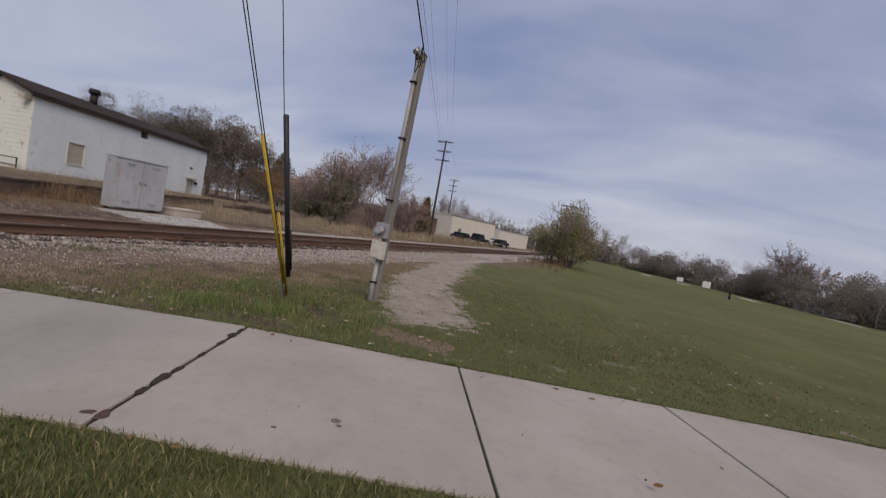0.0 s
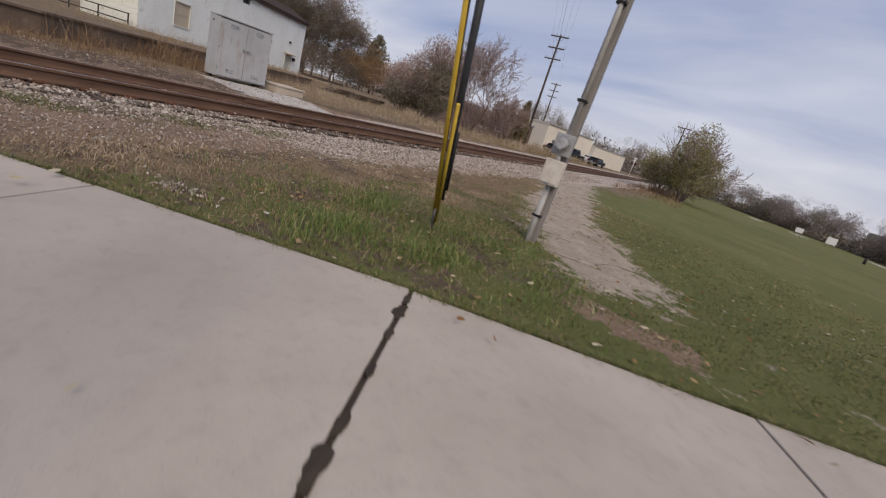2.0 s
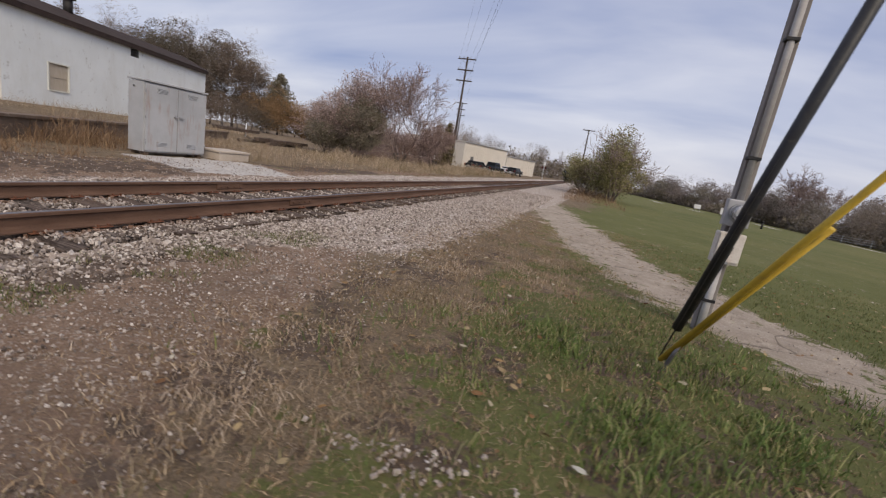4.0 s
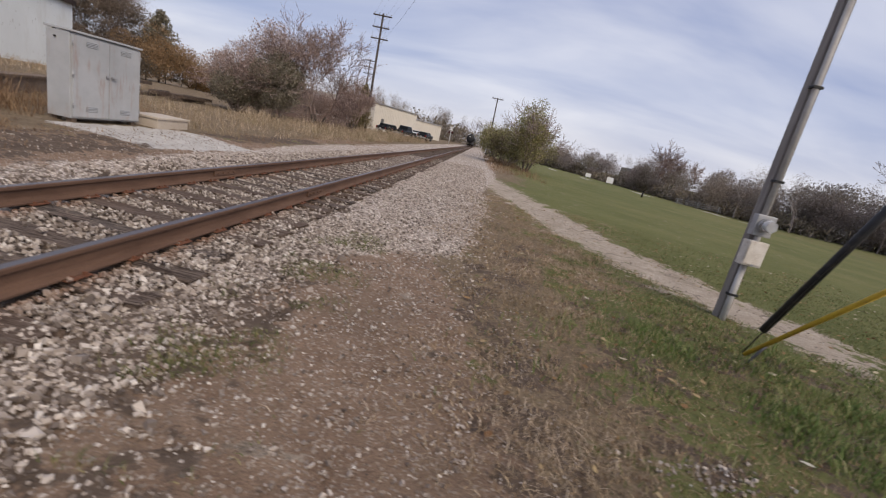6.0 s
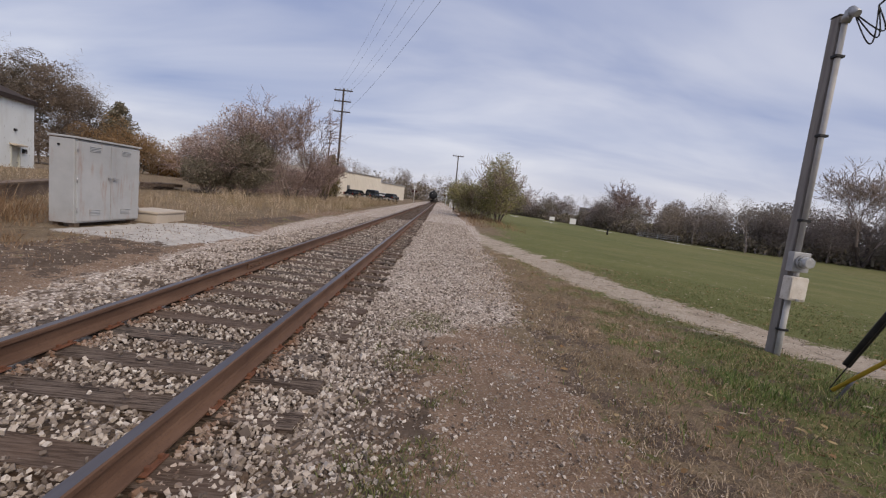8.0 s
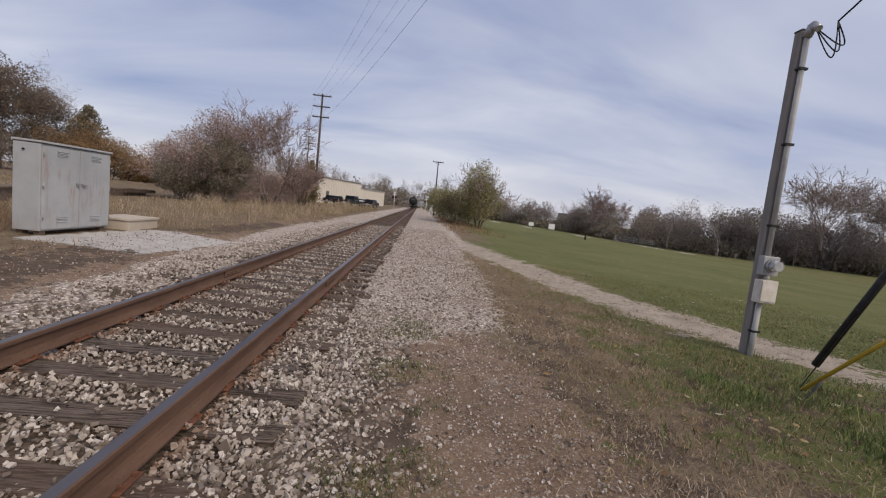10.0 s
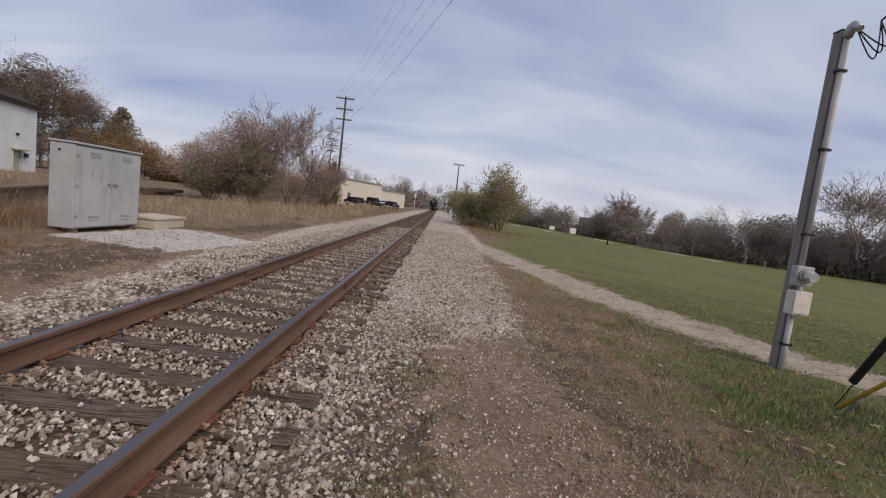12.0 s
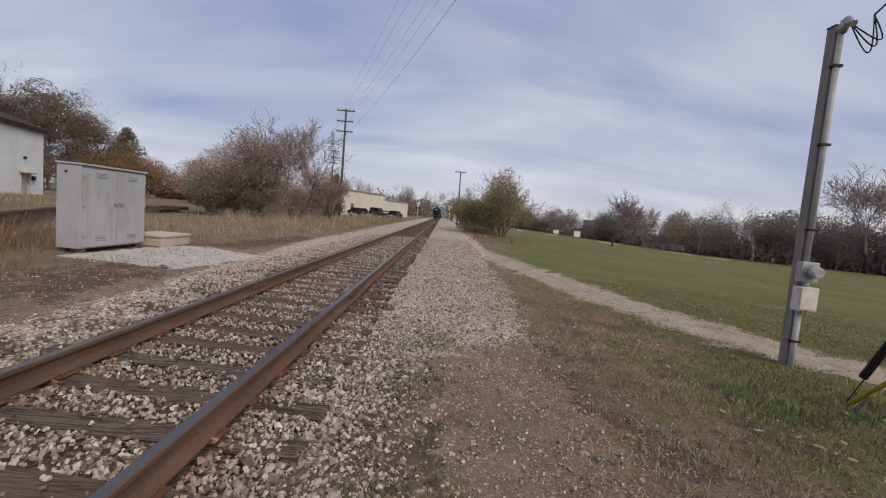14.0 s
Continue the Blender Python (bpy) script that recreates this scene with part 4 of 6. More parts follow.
# ---- retaining wall and loading platform ----
def build_platform():
    w = thing("retaining_wall", (0, 0, 0), "low stained concrete retaining wall of the loading platform", "wall", kind="structure")
    for (ax, ay), (bx, by) in zip(WALL_LINE[:-1], WALL_LINE[1:]):
        d = math.hypot(bx - ax, by - ay)
        n = max(1, round(d / 2.6))
        for k in range(n):
            p, q = k / n, (k + 1) / n
            bm = cube(0.004, d / n - 0.004, -0.02, 0.26, -0.3, 0.56, 0.015)
            o = part("wall_block", bm, M_wallstone, w)
            o.matrix_basis = Matrix.Translation((ax + (bx - ax) * p, ay + (by - ay) * p, 0)) @ Matrix.Rotation(math.atan2(by - ay, bx - ax), 4, "Z")
            cp = cube(0.0, d / n, -0.08, 0.30, 0.56, 0.63, 0.01)
            o = part("coping", cp, M_wallstone, w)
            o.matrix_basis = Matrix.Translation((ax + (bx - ax) * p, ay + (by - ay) * p, 0)) @ Matrix.Rotation(math.atan2(by - ay, bx - ax), 4, "Z")


build_platform()

# ---- old warehouse ----
BLD_O, BLD_A = Vector((-20.3, 11.7, 0.0)), math.atan2(0.949, -0.316)


def build_warehouse():
    b = thing("warehouse", BLD_O, "old white-painted warehouse with peeling walls and brown roof", "building", rz=math.degrees(BLD_A))
    # local x runs along the long wall, local y into the building
    L, D, E, BASE_Z = 16.5, 3.6, 4.72, -0.2
    openings = [(2.35, 3.5, 1.35, 2.6), (8.0, 8.75, 4.12, 4.6), (8.0, 8.65, 1.35, 2.5), (14.0, 14.95, -0.15, 1.85)]
    bm = bmesh.new()
    xs = sorted({0.0, L, *[o[0] for o in openings], *[o[1] for o in openings]})
    zs = sorted({BASE_Z, E, *[o[2] for o in openings], *[o[3] for o in openings]})
    grid = {(x, z): bm.verts.new((x, 0, z)) for x in xs for z in zs}
    for x0, x1 in zip(xs[:-1], xs[1:]):
        for z0, z1 in zip(zs[:-1], zs[1:]):
            if not any(o[0] <= x0 + 1e-6 and o[1] >= x1 - 1e-6 and o[2] <= z0 + 1e-6 and o[3] >= z1 - 1e-6 for o in openings):
                bm.faces.new((grid[x0, z0], grid[x1, z0], grid[x1, z1], grid[x0, z1]))
    ex = bmesh.ops.extrude_face_region(bm, geom=list(bm.faces))
    bmesh.ops.translate(bm, vec=(0, 0.3, 0), verts=[e for e in ex["geom"] if isinstance(e, bmesh.types.BMVert)])
    bmesh.ops.recalc_face_normals(bm, faces=bm.faces)
    part("long_wall", bm, M_white, b, "peeling white painted long wall")
    for (x0, x1, z0, z1) in (openings[0], openings[2]):
        bm = cube(x0, x1, 0.05, 0.09, z0, z1)
        part("window_board", bm, M_board, b, "tan plywood over a window")
        fr = bmesh.new()
        box(fr, x0 - 0.06, x0, -0.03, 0.1, z0 - 0.06, z1 + 0.06)
        box(fr, x1, x1 + 0.06, -0.03, 0.1, z0 - 0.06, z1 + 0.06)
        box(fr, x0, x1, -0.03, 0.1, z1, z1 + 0.06)
        box(fr, x0, x1, -0.05, 0.1, z0 - 0.06, z0)
        part("window_frame", fr, M_white2, b)
        part("batten", cube(x0 + 0.02, x1 - 0.02, 0.03, 0.05, (z0 + z1) / 2 - 0.03, (z0 + z1) / 2 + 0.03), M_board, b)
    x0, x1, z0, z1 = openings[1]
    v = part("louvre_vent", cube(x0, x1, 0.2, 0.24, z0, z1), M_louvre, b, "grey louvred vent")
    for k in range(5):
        zz = z0 + (k + 0.5) * (z1 - z0) / 5
        part("slat", box(bmesh.new(), x0, x1, -0.05, 0.05, -0.008, 0.008, 0, Matrix.Translation((0, 0.08, zz)) @ Matrix.Rotation(radians(35), 4, "X")), M_louvre, v)
    x0, x1, z0, z1 = openings[3]
    d = part("door", cube(x0 + 0.08, x1 - 0.08, 0.08, 0.13, z0, z1 - 0.08, 0.006), M_door, b, "narrow off-white door")
    part("knob", bar((x1 - 0.2, 0.09, 0.85), (x1 - 0.2, 0.0, 0.85), 0.03, 0.035), M_galv, d)
    fr = bmesh.new()
    box(fr, x0, x0 + 0.08, -0.04, 0.14, z0, z1)
    box(fr, x1 - 0.08, x1, -0.04, 0.14, z0, z1)
    box(fr, x0 + 0.08, x1 - 0.08, -0.04, 0.14, z1 - 0.08, z1)
    part("door_frame", fr, M_door, b)
    part("door_hood", box(bmesh.new(), x0 - 0.15, x1 + 0.15, -0.35, 0.0, -0.04, 0.04, 0.01, Matrix.Translation((0, 0, z1 + 0.12)) @ Matrix.Rotation(radians(14), 4, "X")), M_board, b, "weathered tan hood over the door")
    lamp = part("wall_lamp", cube(15.15, 15.4, -0.16, 0.0, 1.45, 1.72, 0.02), M_steel, b, "dark wall lamp")
    part("lamp_lens", cube(15.18, 15.37, -0.18, -0.155, 1.47, 1.58, 0.005), M_glass, lamp)
    part("conduit_box", cube(14.3, 14.5, -0.1, 0, 2.75, 2.9, 0.01), M_steel, b)
    # gable end with lap boards
    rise = 0.40
    bm = bmesh.new()
    vs = [bm.verts.new(p) for p in ((0, 0.3, BASE_Z), (0, D, BASE_Z), (0, D, E), (0, D / 2, E + rise * D / 2), (0, 0.3, E + rise * 0.3))]
    f = bm.faces.new(vs)
    ex = bmesh.ops.extrude_face_region(bm, geom=[f])
    bmesh.ops.translate(bm, vec=(0.25, 0, 0), verts=[e for e in ex["geom"] if isinstance(e, bmesh.types.BMVert)])
    bmesh.ops.recalc_face_normals(bm, faces=bm.faces)
    part("gable_wall", bm, M_white2, b, "worn white boarded gable wall")
    z = BASE_Z
    while z < E + rise * D / 2 - 0.3:
        top = z + 0.24
        y0 = 0.0 if top <= E else (top - E) / rise
        y1 = D if top <= E else D - (top - E) / rise
        part("siding_board", box(bmesh.new(), -0.011, 0.011, y0, y1, 0, 0.26, 0, Matrix.Translation((-0.018, 0, z)) @ Matrix.Rotation(radians(3.5), 4, "Y")), M_white2, b)
        z += 0.24
    part("back_wall", cube(0.25, L, D - 0.3, D, BASE_Z, E), M_white, b)
    part("far_wall", cube(L - 0.3, L, 0.3, D - 0.3, BASE_Z, E + 0.1), M_white, b)
    for s in (0, 1):
        ang = math.atan(rise)
        ln = (D / 2 + 0.16) / math.cos(ang)
        bm = bmesh.new()
        if s == 0:
            m = Matrix.Translation((0, -0.16, E - 0.16 * rise + 0.02)) @ Matrix.Rotation(ang, 4, "X")
        else:
            m = Matrix.Translation((L, D + 0.16, E - 0.16 * rise + 0.02)) @ Matrix.Rotation(math.pi, 4, "Z") @ Matrix.Rotation(ang, 4, "X")
        box(bm, -0.35 if s == 0 else -0.04, L + (0.04 if s == 0 else 0.35), 0, ln, 0, 0.16, 0, m)
        part("roof", bm, M_roof, b, "dark brown roofing")
    part("fascia", cube(-0.35, L + 0.04, -0.21, -0.165, E - 0.16, E + 0.08), M_roof, b, "dark brown fascia board")
    part("soffit", cube(-0.3, L + 0.02, -0.16, -0.01, E - 0.12, E - 0.09), M_roof, b)
    fan = part("roof_vent", bar((5.6, 1.7, E + 0.7), (5.6, 1.7, E + 1.5), 0.22, 0.22, 12), M_steel, b, "dark round roof vent")
    part("vent_cap", bar((5.6, 1.7, E + 1.5), (5.6, 1.7, E + 1.8), 0.36, 0.30, 12), M_steel, fan)
    st = part("side_stub", cube(-0.5, -0.05, 0.1, 0.45, E - 0.35, E - 0.15), M_board, b)
    # pipe railing on the platform before the gable
    rl = thing("pipe_railing", BLD_O, "weathered grey pipe railing on the platform", "railing", rz=math.degrees(BLD_A))
    for y in (0.05, 1.9, 3.75, 5.6):
        part("post", bar((-0.5, y, 0.35), (-0.5, y, 1.18), 0.035), M_steel, rl)
    for zz in (0.75, 1.15):
        part("bar", bar((-0.5, 0.0, zz), (-0.5, 5.7, zz), 0.03), M_steel, rl)


build_warehouse()


def build_marker_posts():
    for k, (x, y, h) in enumerate([(-5.1, -0.6, 1.15), (-19.6, 25.5, 0.9)]):
        p = thing("marker_post", (x, y, float(ground_z(x, y))), "white painted marker post beside the platform", "post", "marker posts")
        part("shaft", bar((0, 0, -0.1), (0, 0, h), 0.045, 0.04, 12), M_signwhite, p)
        part("cap", bar((0, 0, h), (0, 0, h + 0.03), 0.05, 0.03, 12), M_signwhite, p)


build_marker_posts()


def build_timber_pile():
    rng = random.Random(3)
    for k in range(13):
        bm = bmesh.new()
        ln = rng.uniform(3.0, 4.6)
        box(bm, -ln / 2, ln / 2, -0.12, 0.12, 0, 0.2, 0.015)
        o = part("old_timber", bm, M_tie, None)
        x, y = -16.8 - 0.5 * (k % 5) * 1.2 + rng.uniform(-0.3, 0.3), 26.4 + rng.uniform(-2.6, 2.6)
        o.matrix_basis = pose(x, y, float(ground_z(x, y)) + (0.0 if k < 5 else 0.2), 0, 0, 100 + rng.uniform(-14, 14))
        tagged(o, "dark discarded railway timber lying in a pile", "timber", "pile of old timbers")


build_timber_pile()


# ---- signal cabinet, pad and block ----
def build_cabinet():
    c = thing("signal_cabinet", (-5.815, 6.86, 0.085), "silver-painted steel signal cabinet with rust stains, two doors", "cabinet")
    W, D, H = 1.81, 0.52, 1.66
    part("body", cube(-D, -0.03, 0, W, 0.085, 0.085 + H, 0.012), M_cab, c)
    part("roof", box(bmesh.new(), -D - 0.02, 0.03, -0.02, W + 0.02, -0.02, 0.02, 0.01, Matrix.Translation((0, 0, H + 0.115)) @ Matrix.Rotation(radians(1.2), 4, "Y")), M_cab, c)
    for k, (y0, y1) in enumerate(((0.03, W / 2 - 0.006), (W / 2 + 0.006, W - 0.03))):
        d = part("door", cube(-0.03, 0.012, y0, y1, 0.12, H + 0.05, 0.008), M_cab, c)
        hy = W / 2 + (-0.07 if k == 0 else 0.07)
        part("handle", box(cube(0.012, 0.05, hy - 0.03, hy + 0.03, 0.98, 1.04, 0.008), 0.05, 0.068, hy - 0.03, hy + (0.11 if k else 0.03), 0.995, 1.02, 0.006), M_galv, d, "bright metal handle")
        for row in (0.25, 1.54):
            for j in range(4):
                part("louvre", box(bmesh.new(), -0.004, 0.016, (y0 + y1) / 2 - 0.14, (y0 + y1) / 2 + 0.14, -0.006, 0.006, 0, Matrix.Translation((0.012, 0, row + j * 0.03)) @ Matrix.Rotation(radians(-30), 4, "Y")), M_cab, d)
        for hz in (0.35, 0.95, 1.55):
            ye = y0 if k == 0 else y1
            part("hinge", bar((0.012, ye, hz - 0.05), (0.012, ye, hz + 0.05), 0.012), M_galv, d)
    for x in (-D + 0.08, -0.12):
        for y in (0.12, W - 0.12):
            part("foot", cube(x - 0.06, x + 0.06, y - 0.06, y + 0.06, -0.06, 0.085, 0.008), M_wallstone, c)
    part("lug", bar((-D + 0.2, -0.005, H - 0.05), (-D + 0.2, -0.03, H - 0.05), 0.02), M_black, c)
    s = thing("concrete_block", (-5.55, 8.95, 0.06), "low tan concrete cable pit with flat lid", "cable pit")
    part("base", cube(-0.85, 0.0, 0.0, 1.15, -0.1, 0.25, 0.015), M_pad, s)
    part("lid", cube(-0.88, 0.03, -0.03, 1.18, 0.252, 0.31, 0.012), M_pad, s)


build_cabinet()


# ---- service pole with meter ----
POLE_FOOT, POLE_TOP = Vector((5.855, 3.66, -0.30)), Vector((5.945, 3.765, 4.16))


def build_service_pole():
    p = thing("service_pole", (0, 0, 0), "weathered grey square service pole with conduit and meter", "utility pole")
    p.location = (POLE_FOOT.x, POLE_FOOT.y, -0.1)
    up = (POLE_TOP - POLE_FOOT).normalized()
    H = (POLE_TOP - POLE_FOOT).length
    q = Vector((0, 0, 1)).rotation_difference(up).to_matrix().to_4x4()
    base = Matrix.Translation((0, 0, POLE_FOOT.z + 0.1)) @ q

    def put(name, bm, mat, parent=p, label=""):
        bmesh.ops.transform(bm, matrix=base, verts=bm.verts)
        return part(name, bm, mat, parent, label)

    put("post", cube(-0.040, 0.080, -0.072, 0.048, 0, H, 0.010), M_timber)
    put("post_cap", cube(-0.045, 0.085, -0.077, 0.053, H, H + 0.02, 0.006), M_steel)
    bz = 0.20
    put("conduit", bar((0, -0.115, bz - 0.1), (0, -0.115, bz + 0.78), 0.035, 0.035, 12), M_pvc, p, "grey conduit")
    put("conduit", bar((0, -0.115, bz + 1.35), (0, -0.115, H - 0.1), 0.032, 0.032, 12), M_pvc)
    for zz in (0.55, 1.95, 3.0, 3.95):
        put("strap", cube(-0.055, 0.055, -0.155, -0.07, zz, zz + 0.03, 0.004), M_black)
    pan = put("breaker_box", cube(-0.115, 0.115, -0.23, -0.105, bz + 0.76, bz + 1.06, 0.012), M_panel, p, "cream breaker box, rust stained")
    put("box_lid", cube(-0.105, 0.105, -0.242, -0.231, bz + 0.78, bz + 1.05, 0.008), M_panel, pan)
    put("latch", cube(-0.02, 0.02, -0.25, -0.243, bz + 0.76, bz + 0.79, 0.003), M_galv, pan)
    neck = put("nipple", bar((0, -0.16, bz + 1.05), (0, -0.16, bz + 1.13), 0.03), M_pvc)
    mb = put("meter_socket", cube(-0.11, 0.11, -0.20, -0.105, bz + 1.12, bz + 1.37, 0.012), M_box, p, "grey meter socket")
    put("meter_ring", bar((0, -0.20, bz + 1.25), (0, -0.235, bz + 1.25), 0.088, 0.088, 24), M_galv, mb)
    put("meter_glass", bar((0, -0.235, bz + 1.25), (0, -0.33, bz + 1.25), 0.078, 0.062, 24), M_glass, mb, "clear glass meter cover")
    put("meter_face", bar((0, -0.232, bz + 1.25), (0, -0.30, bz + 1.25), 0.060, 0.055, 20), M_signwhite, mb)
    put("dial_bar", cube(-0.04, 0.04, -0.304, -0.301, bz + 1.26, bz + 1.275), M_black, mb)
    put("weatherhead", rod(bar((0, -0.115, H - 0.1), (0, -0.17, H + 0.02), 0.05, 0.055, 12), (0, -0.17, H + 0.02), (0, -0.27, H - 0.06), 0.055, 0.04, 12), M_galv)
    top = base @ Vector((0, -0.22, H - 0.03))
    # drip loops
    for k, (dx, dz, r) in enumerate([(0.10, -0.34, 0.12), (0.16, -0.26, 0.15), (0.04, -0.42, 0.10)]):
        pts = []
        for i in range(13):
            t = i / 12
            pts.append(top + Vector((dx * math.sin(math.pi * t) + 0.16 * t, -0.10 * math.sin(math.pi * t) - 0.12 * t, dz * math.sin(math.pi * t) + 0.05 * t)))
        part("drip_loop", tube(pts, 0.008, 6), M_black, p)
    return p.location + top + Vector((0.16, -0.12, 0.05))


LOOP_END = build_service_pole()

# ---- utility poles and lines ----
HOME = Vector((6.75, -2.6, 0))


def utility_pole(x, y, h, lean=(0, 0), arms=((-0.25, 2.1), (-1.45, 1.9), (-2.6, 1.9)), r=0.16, turn=0.0):
    z = float(ground_z(x, y))
    p = thing("utility_pole", (x, y, z), "tall dark timber utility pole with crossarms and insulators", "utility pole", "line of utility poles", rz=turn)
    part("shaft", bar((0, 0, -0.3), (lean[0], lean[1], h), r, r * 0.62, 14), M_pole, p)
    for dz, w in arms:
        zz, lx = h + dz, lean[0] * (h + dz) / h
        a = part("crossarm", cube(lx - w / 2, lx + w / 2, -0.2, -0.08, zz - 0.06, zz + 0.06, 0.01), M_pole, p)
        for s in (-0.45, -0.2, 0.2, 0.45):
            part("insulator", rod(bar((lx + s * w * 2 * 0.48, -0.14, zz + 0.06), (lx + s * w * 2 * 0.48, -0.14, zz + 0.16), 0.015), (lx + s * w * 2 * 0.48, -0.14, zz + 0.14), (lx + s * w * 2 * 0.48, -0.14, zz + 0.24), 0.045, 0.03, 8), M_box, a)
        for s in (-1, 1):
            part("brace", bar((lx + s * w * 0.3, -0.12, zz - 0.05), (lx, -0.12, zz - 0.55), 0.015), M_galv, p)
    return p


UP = float(ground_z(-10.8, 49))
utility_pole(-10.75, 49.0, 12.75 - UP, (0, 0))
utility_pole(-21.5, 86, 13.0 - 0.4, (0, 0))
utility_pole(4.0, 72, 9.2, (-0.15, 0), arms=((-0.12, 1.9),), r=0.14)
home_pole = utility_pole(HOME.x, HOME.y, 12.6, (0, 0))


def wire(name, a, b, sag, r, mat, label, n=18):
    a, b = Vector(a), Vector(b)
    pts = [a.lerp(b, i / n) - Vector((0, 0, sag * 4 * (i / n) * (1 - i / n))) for i in range(n + 1)]
    o = part(name, tube(pts, r, 5), mat, None)
    return tagged(o, label, "cable", "overhead lines")


for s in (-0.9, -0.4, 0.4, 0.9):
    wire("power_line", (HOME.x + s, HOME.y + 0.1, 12.35), (-10.75 + s, 48.9, 12.62), 1.1, 0.005, M_wire, "thin overhead conductor between utility poles")
wire("power_line", (HOME.x - 0.2, HOME.y + 0.2, 9.6), (-10.4, 48.9, 10.1), 0.9, 0.007, M_black, "thick overhead cable between utility poles")
for s in (-0.8, 0.8):
    wire("power_line", (-10.75 + s, 49.1, 12.62), (-21.5 + s, 85.9, 12.9), 0.8, 0.008, M_wire, "thin overhead conductor between utility poles")
wire("service_drop", LOOP_END, (HOME.x, HOME.y + 0.2, 9.0), 0.25, 0.011, M_black, "black service cable to the meter pole")


# ---- guy wires with guards ----
def build_guys():
    foot = Vector((5.24, 2.19, -0.02))
    g = thing("guy_anchor", foot, "guy wires with yellow and dark plastic guards in tall grass", "guy wire")
    part("anchor_rod", bar((0, 0, -0.25), (0.08, -0.2, 0.30), 0.014), M_wire, g)
    yt = Vector((5.77, 0.71, 1.985)) - foot
    bt = Vector((5.51, 1.31, 2.36)) - foot
    b0 = Vector((0.05, -0.09, 0.33))
    side = Vector((0.035, 0.02, 0.0))
    part("guard", bar(yt * 0.03, yt, 0.019, 0.018, 12), M_yellow, g, "long yellow plastic guy guard")
    part("guard", bar(yt * 0.04 + side * 0.6, yt * 0.60 + side * 1.5, 0.016, 0.015, 12), M_yellow, g, "short yellow plastic guy guard")
    part("guard", bar(b0, bt, 0.034, 0.033, 12), M_darkguard, g, "dark plastic guy guard, weathered")
    for a, b2 in ((b0 + (bt - b0) * 0.05, b0 + (bt - b0) * 0.32),):
        part("splice", bar(a + Vector((0.03, 0.02, 0)), b2 + Vector((0.03, 0.02, 0)), 0.018, 0.018, 8), M_black, g)
    k = 3.05
    part("strand", bar(yt * 0.02, yt * k, 0.006, 0.006, 6), M_wire, g)
    part("strand", bar(yt * 0.02 + side * 0.3, yt * k + side * 1.3, 0.006, 0.006, 6), M_wire, g)
    part("strand", bar(b0 * 0.2, b0 + (bt - b0) * 5.6, 0.006, 0.006, 6), M_wire, g)


build_guys()


# ---- trees ----
class Twigs:
    """Collects tapered branches, and leaves, as plain arrays."""

    def __init__(self, seed, sides=5):
        self.r = random.Random(seed)
        self.v, self.f, self.tips = [], [], []
        self.sides = sides
        self.fine = 0.0

    def seg(self, a, b, r0, r1, sides=None):
        k = sides or self.sides
        d = (b - a)
        q = d.to_track_quat("Z", "Y")
        o = len(self.v)
        for p, r in ((a, r0), (b, r1)):
            for i in range(k):
                t = 2 * math.pi * i / k
                self.v.append(tuple(p + q @ Vector((r * math.cos(t), r * math.sin(t), 0))))
        for i in range(k):
            self.f.append((o + i, o + (i + 1) % k, o + k + (i + 1) % k, o + k + i))

    def grow(self, p, d, length, r, depth, spread=0.6, up=0.15, kids=3, shrink=0.72, bend=0.18):
        n = 3 if depth > 1 else 2
        for i in range(n):
            d2 = (d + Vector((self.r.gauss(0, bend), self.r.gauss(0, bend), self.r.gauss(0, bend) + up * 0.3))).normalized()
            q = p + d2 * (length / n)
            r2 = r * (1 - 0.28 / n * (i + 1))
            self.seg(p, q, r, r2, 3 if depth <= 2 else None)
            p, d, r = q, d2, r2
            if depth > 0 and i < n - 1 and self.r.random() < 0.65:
                self.child(p, d, length, r, depth, spread, up, kids, shrink, bend)
        self.tips.append((p.copy(), d.copy()))
        if depth > 0:
            for _ in range(kids):
                self.child(p, d, length, r, depth, spread, up, kids, shrink, bend)

    def child(self, p, d, length, r, depth, spread, up, kids, shrink, bend):
        s = Vector((self.r.gauss(0, 1), self.r.gauss(0, 1), self.r.gauss(0, 0.7)))
        d2 = (d + s.normalized() * spread * self.r.uniform(0.6, 1.3) + Vector((0, 0, up))).normalized()
        self.grow(p, d2, length * shrink * self.r.uniform(0.75, 1.1), max(r * 0.66, self.fine), depth - 1, spread, up, kids, shrink, bend)

    def mesh(self, name, mat):
        return mesh(name, self.v, self.f, mat)


def leaf_cloud(name, pts, size, seed, mat, jitter=0.3, per=6):
    """Many small bent leaves near the given points."""
    rng = np.random.RandomState(seed)
    p = np.repeat(np.asarray(pts, float), per, 0)
    p = p + rng.normal(0, jitter, p.shape)
    n = len(p)
    base = np.array([(-1, 0, 0), (0, -0.5, 0.2), (1, 0, 0), (0, 0.5, 0.2)])
    v = np.einsum("nij,kj->nki", rand_rot(rng, n), base) * (rng.uniform(0.5, 1.2, n) * size)[:, None, None] + p[:, None]
    return fast_mesh(name, v.reshape(-1, 3), np.arange(n * 4).reshape(n, 4), mat)


